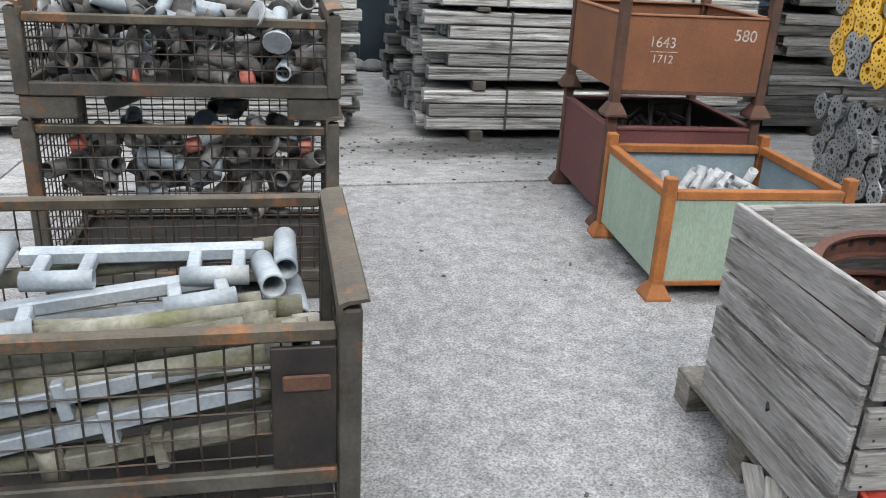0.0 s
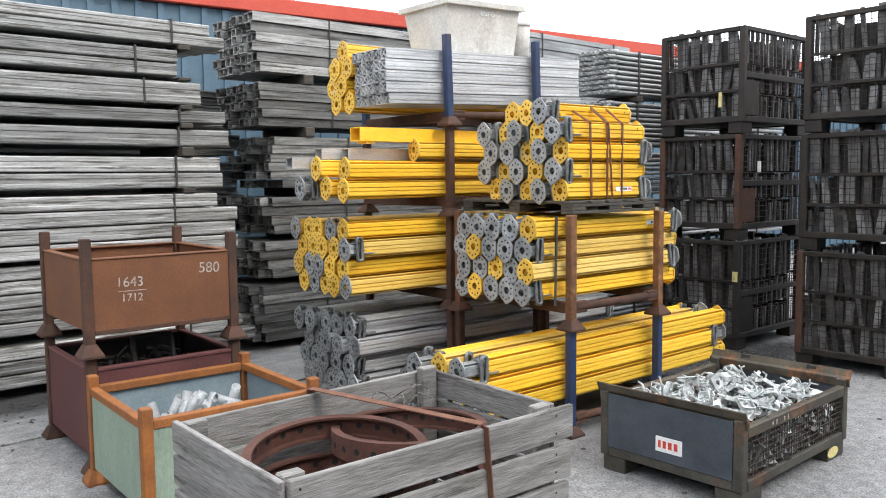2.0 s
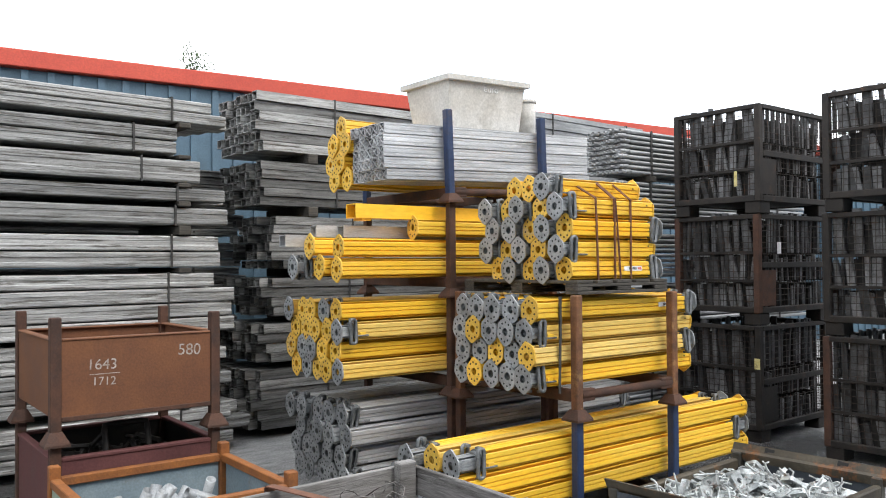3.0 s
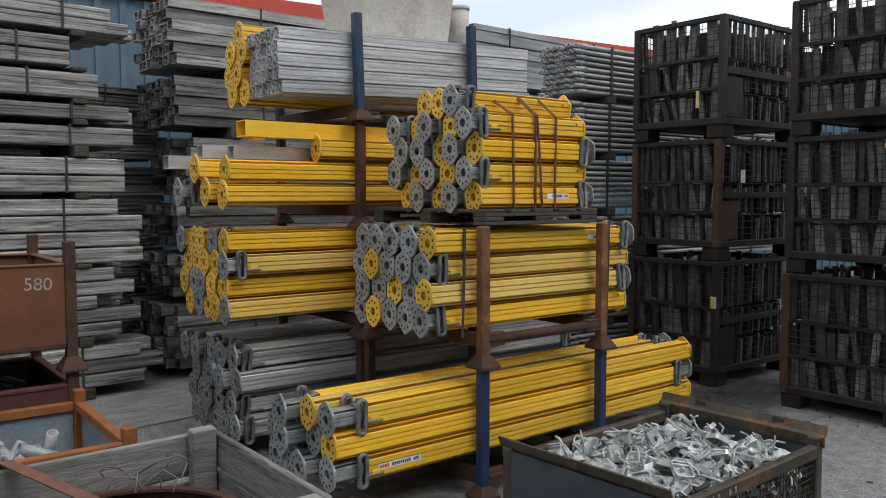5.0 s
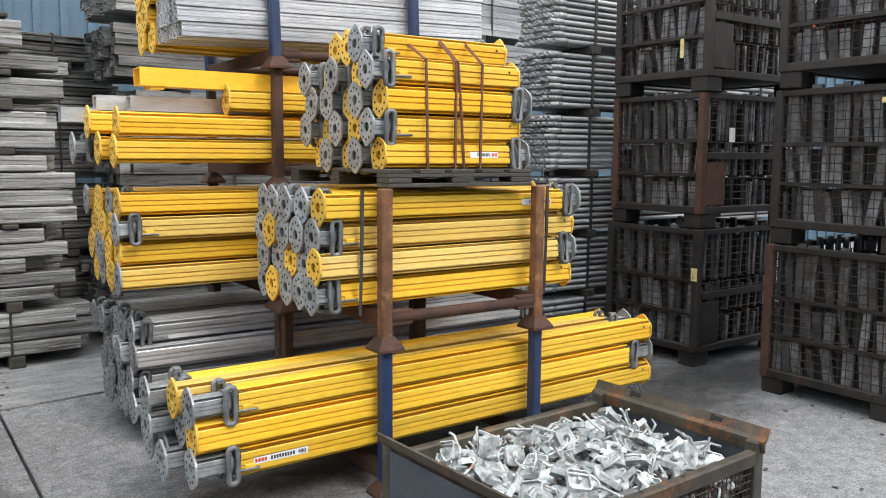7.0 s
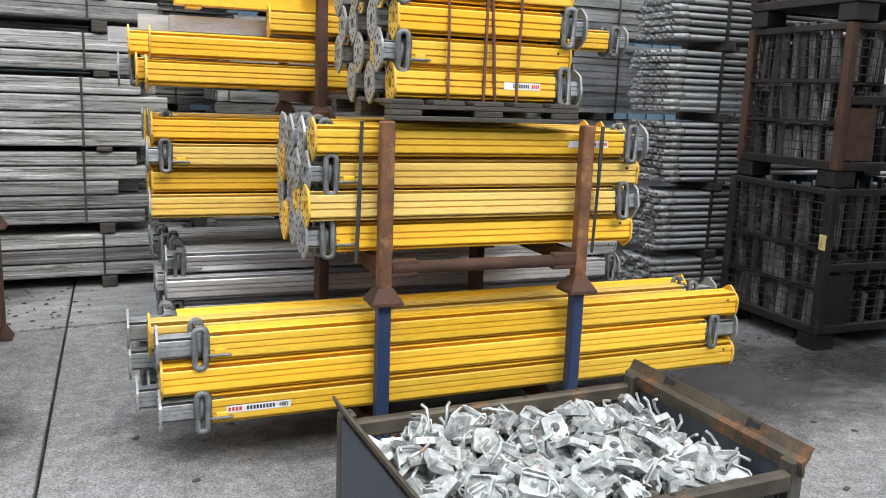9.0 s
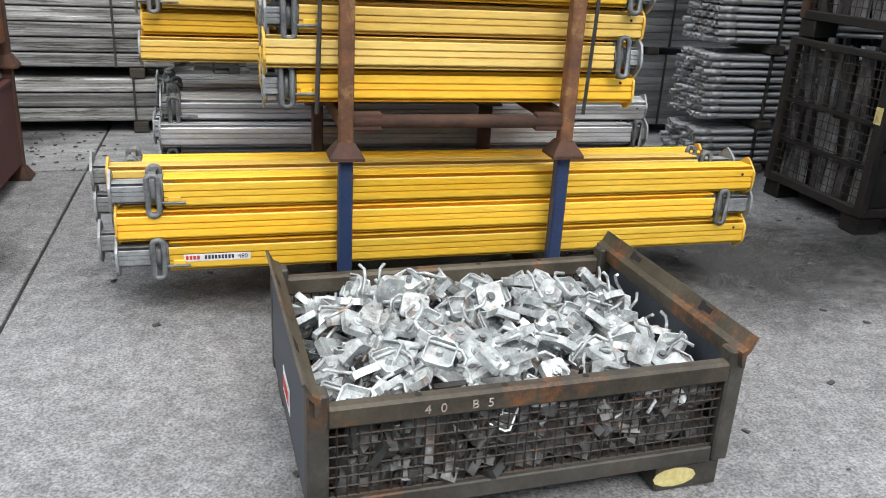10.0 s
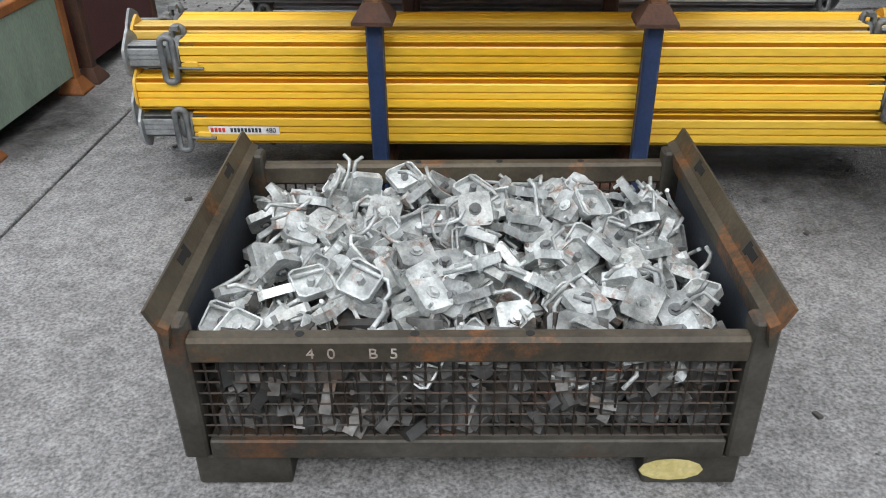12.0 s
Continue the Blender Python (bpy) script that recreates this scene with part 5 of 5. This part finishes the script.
for s in (0, 1):
    for k in range(14 if s else 12):
        x0 = -0.98 + T.uniform(0, 0.1)
        x1 = x0 + T.uniform(0.8, 0.98)
        y = 1.80 + (T.uniform(0, 0.15) if k % 2 else T.uniform(0, 0.6))
        za = (0.16 + 0.045 * k) if s == 0 else 0.42 + T.uniform(0, 0.28)
        zb = za + T.uniform(0.0, 0.14)
        p0, p1 = Vector((x0, y, za)), Vector((min(x1, 0.02), y + T.uniform(-0.08, 0.08), min(zb, 0.72)))
        lg = thing("scaffold_ledger", IN_LB, "mossy grey scaffold tube in the mesh box", "tube", "ledgers in the mesh box")
        bm = BM()
        pipe(bm, p0, p1, 0.026, 0.004, 12)
        part("tube", bm, MOSS_TUBE, lg)
        for f in (0.0, 0.93):
            bm = BM()
            pipe(bm, p0.lerp(p1, f), p0.lerp(p1, f + 0.07), 0.031, 0.0045, 12)
            part("end_collar", bm, MOSS_TUBE, lg)


def ledger(m, length):
    t = thing("scaffold_ledger", m, "pale blue-grey galvanised ledger with collar tubes", "ledger", "ledger frames in the mesh box")
    bm = BM()
    box(bm, 0.06, length - 0.06, -0.025, 0.025, -0.02, 0.02, None, 0.005)
    part("bar", bm, PALE_TUBE, t)
    for x in (0.0, length):
        bm = BM()
        pipe(bm, (x, -0.13, 0), (x, 0.09, 0), 0.034, 0.005, 14)
        part("collar_tube", bm, PALE_TUBE, t)
        for dx in (0.13, 0.25):
            s = 1 if x == 0 else -1
            bm = BM()
            box(bm, x + s * dx - 0.018, x + s * dx + 0.018, -0.15, -0.025, -0.016, 0.016, None, 0.004)
            part("arm", bm, PALE_TUBE, t)
        bm = BM()
        s = 1 if x == 0 else -1
        pipe(bm, (x + s * 0.1, -0.16, 0), (x + s * 0.28, -0.16, 0), 0.028, 0.005, 12)
        part("cross_tube", bm, PALE_TUBE, t)
    return t


ledger(IN_LB @ pose(-0.82, 2.3, 0.735, 3, 0, -2), 0.78)
ledger(IN_LB @ pose(-0.95, 2.05, 0.66, -4, -4, 7), 0.86)
ledger(IN_LB @ pose(-0.86, 2.14, 0.58, 4, -3, 3), 0.84)



def square_ledger(m, length, mat):
    """A square bar with a short round collar at its low end and a wedge tab."""
    t = thing("scaffold_ledger", m, "pale galvanised square ledger bar leaning behind the gate", "ledger", "ledger bars behind the gate")
    bm = BM()
    box(bm, 0.03, length, -0.019, 0.019, -0.021, 0.021, None, 0.004)
    part("bar", bm, mat, t)
    bm = BM()
    pipe(bm, (0, 0, -0.05), (0, 0, 0.05), 0.031, 0.005, 14)
    part("collar_tube", bm, mat, t)
    bm = BM()
    box(bm, length * 0.45, length * 0.45 + 0.03, -0.024, 0.024, -0.06, 0.04, None, 0.004)
    part("wedge_tab", bm, mat, t)
    return t


square_ledger(IN_LB @ pose(-0.93, 1.775, 0.535, 0, -9, 1), 0.76, PALE_TUBE)
square_ledger(IN_LB @ pose(-0.80, 1.78, 0.455, 0, -10, 0), 0.68, PALE_TUBE)
square_ledger(IN_LB @ pose(-0.62, 1.785, 0.40, 0, -8, -1), 0.52, MOSS_TUBE)
lc1 = low_box(pose(-0.37, 3.67, 0, 0, 0, 1.5), 1.2, 0.8, 0.80, 0.72, "rusty mesh box of grey tube fittings on the concrete")
lc2 = low_box(pose(-0.37, 3.67, 0.777, 0, 0, 2.5), 1.2, 0.8, 0.44, 0.355, "olive-grey mesh box heaped with grey tube fittings")
for k in range(190):
    lower = k < 80
    x, y = T.uniform(-0.98, -0.04), T.uniform(3.07, 3.72)
    z = T.uniform(0.45, 0.86) if lower else 1.05 + T.uniform(0, 0.29)
    if k % 2 == 0:
        y = T.uniform(3.06, 3.2)
    a = Vector((-0.37 + (x + 0.51) * 1.04, 3.67 + (y - 3.4) * 0.95, z * 0.84 if lower else z - 0.123))
    v = Vector((T.uniform(-1, 1), T.uniform(-0.8, 0.8), T.uniform(-0.5, 0.5))).normalized() * T.uniform(0.05, 0.1)
    bm = BM()
    pipe(bm, a - v, a + v, T.uniform(0.026, 0.036), 0.005, 12)
    if k % 3 == 0:
        rod(bm, a - v, a - v * 0.9, 0.055, 14)
    # above z 1.24 every second fitting takes the brighter galvanised tone
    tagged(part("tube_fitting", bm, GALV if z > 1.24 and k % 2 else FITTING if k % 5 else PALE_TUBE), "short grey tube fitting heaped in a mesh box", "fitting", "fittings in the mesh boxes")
for k in range(5):
    bm = BM()
    a = Vector((-0.8 + 0.22 * k, 3.34, 0.66 + 0.27 * (k % 2)))
    rod(bm, a, a + Vector((0.05, 0.0, 0.012)), 0.03, 12)
    tagged(part("tube_sleeve", bm, FADED_RED), "faded red sleeve among grey fittings", "sleeve", "red sleeves")

# ---- sandbags and tree ----
for k in range(7):
    bm = BM()
    bmesh.ops.create_icosphere(bm, subdivisions=2, radius=0.12)
    for v in bm.verts:
        v.co = Vector((v.co.x * 1.1, v.co.y * 0.8, v.co.z * (0.7 if v.co.z > 0 else 0.5))) * (1 + 0.12 * noise.noise(v.co * 9 + Vector((k, 0, 0))))
    tagged(part("sandbag", bm, SANDBAG, None, "", pose(0.3 + k * 0.2, 9.12 + 0.03 * (k % 2), 0.055)), "lumpy grey bag lying against the shed door", "sandbag", "bags by the shed door")
tree = thing("birch_tree", pose(7.4, 17.5, 0), "slender tree with sparse leaves behind the shed roof", "tree")
bm = BM()
rod(bm, (0, 0, 0), (0.05, 0, 5.9), 0.1, 8, 0.02)
part("trunk", bm, BARK, tree)
bm = BM()
tips = []
for k in range(26):
    z = 4.4 + 1.5 * k / 26
    a = k * 2.4
    ln = 0.65 * (1 - (z - 4.4) / 2.2)
    p = Vector((0.04, 0, z))
    e = p + Vector((math.cos(a) * ln, math.sin(a) * ln, 0.45))
    rod(bm, p, e, 0.012, 5, 0.004)
    tips.append((p, e))
part("limbs", bm, BARK, tree)
bm = BM()
for p, e in tips:
    for i in range(34):
        c = p.lerp(e, T.uniform(0.25, 1.1)) + Vector((T.gauss(0, 0.07), T.gauss(0, 0.07), T.gauss(0, 0.07)))
        rr = Euler((T.uniform(0, 6), T.uniform(0, 6), 0)).to_matrix()
        vs = [bm.verts.new(c + rr @ Vector(o)) for o in ((-0.03, 0, 0), (0, 0.018, 0.004), (0.035, 0, 0), (0, -0.018, 0.004))]
        bm.faces.new(vs)
part("crown", bm, LEAF, tree)["kind"] = "stuff"

# ---- debris on the concrete ----
bm = BM()
for k in range(420):
    zone = T.random()
    if zone < 0.5:
        x, y = T.uniform(0.2, 3.0), T.gauss(5.75, 0.3)
    elif zone < 0.8:
        x, y = T.uniform(5.2, 7.6), T.uniform(1.2, 4.8)
    else:
        x, y = T.uniform(0.4, 6.5), T.uniform(0.5, 5.0)
    r = T.uniform(0.003, 0.014)
    mm = pose(x, y, r * 0.25, T.uniform(-15, 15), T.uniform(-15, 15), T.uniform(0, 360))
    box(bm, -r, r, -r * 0.6, r * 0.6, -r * 0.3, r * 0.3, mm)
tagged(part("grit", bm, JOINT), "dark grit and chips scattered on the concrete", "debris", "", "stuff")

# ---- dark patches on the concrete, several centred under racks and boxes ----
DARK_PATCH = bpy.data.materials.new("damp_stain")
DARK_PATCH.use_nodes = True
dn, dl = DARK_PATCH.node_tree.nodes, DARK_PATCH.node_tree.links
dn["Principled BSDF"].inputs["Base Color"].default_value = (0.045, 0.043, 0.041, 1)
dn["Principled BSDF"].inputs["Roughness"].default_value = 0.75
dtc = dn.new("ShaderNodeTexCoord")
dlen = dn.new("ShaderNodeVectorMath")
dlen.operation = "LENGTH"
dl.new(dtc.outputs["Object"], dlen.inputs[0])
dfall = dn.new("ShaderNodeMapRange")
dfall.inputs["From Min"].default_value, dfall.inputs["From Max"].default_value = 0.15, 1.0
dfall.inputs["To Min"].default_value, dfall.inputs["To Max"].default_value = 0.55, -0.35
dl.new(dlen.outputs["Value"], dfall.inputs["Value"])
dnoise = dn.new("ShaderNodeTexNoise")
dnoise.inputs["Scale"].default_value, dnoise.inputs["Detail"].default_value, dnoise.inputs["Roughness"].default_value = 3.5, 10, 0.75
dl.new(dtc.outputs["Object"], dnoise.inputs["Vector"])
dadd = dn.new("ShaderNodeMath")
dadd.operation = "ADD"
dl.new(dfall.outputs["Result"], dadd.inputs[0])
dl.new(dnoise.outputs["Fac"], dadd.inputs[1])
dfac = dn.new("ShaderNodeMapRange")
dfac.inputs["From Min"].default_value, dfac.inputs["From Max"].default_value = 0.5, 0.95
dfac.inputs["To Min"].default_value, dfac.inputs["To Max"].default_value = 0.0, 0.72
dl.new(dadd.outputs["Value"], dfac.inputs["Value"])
dtr = dn.new("ShaderNodeBsdfTransparent")
dmix = dn.new("ShaderNodeMixShader")
dl.new(dfac.outputs["Result"], dmix.inputs["Fac"])
dl.new(dtr.outputs["BSDF"], dmix.inputs[1])
dl.new(dn["Principled BSDF"].outputs["BSDF"], dmix.inputs[2])
dl.new(dmix.outputs["Shader"], dn["Material Output"].inputs["Surface"])
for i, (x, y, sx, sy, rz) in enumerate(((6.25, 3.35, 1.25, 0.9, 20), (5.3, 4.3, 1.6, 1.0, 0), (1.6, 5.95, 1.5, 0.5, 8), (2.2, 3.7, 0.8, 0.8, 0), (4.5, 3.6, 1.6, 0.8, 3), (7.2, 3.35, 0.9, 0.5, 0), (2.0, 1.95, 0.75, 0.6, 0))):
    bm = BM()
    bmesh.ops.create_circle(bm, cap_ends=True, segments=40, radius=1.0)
    ob = part("damp_stain", bm, DARK_PATCH, ground, "", pose(x, y, 0.003 + 0.0012 * i, 0, 0, rz) @ Matrix.Diagonal((sx * 1.3, sy * 1.3, 1, 1)))
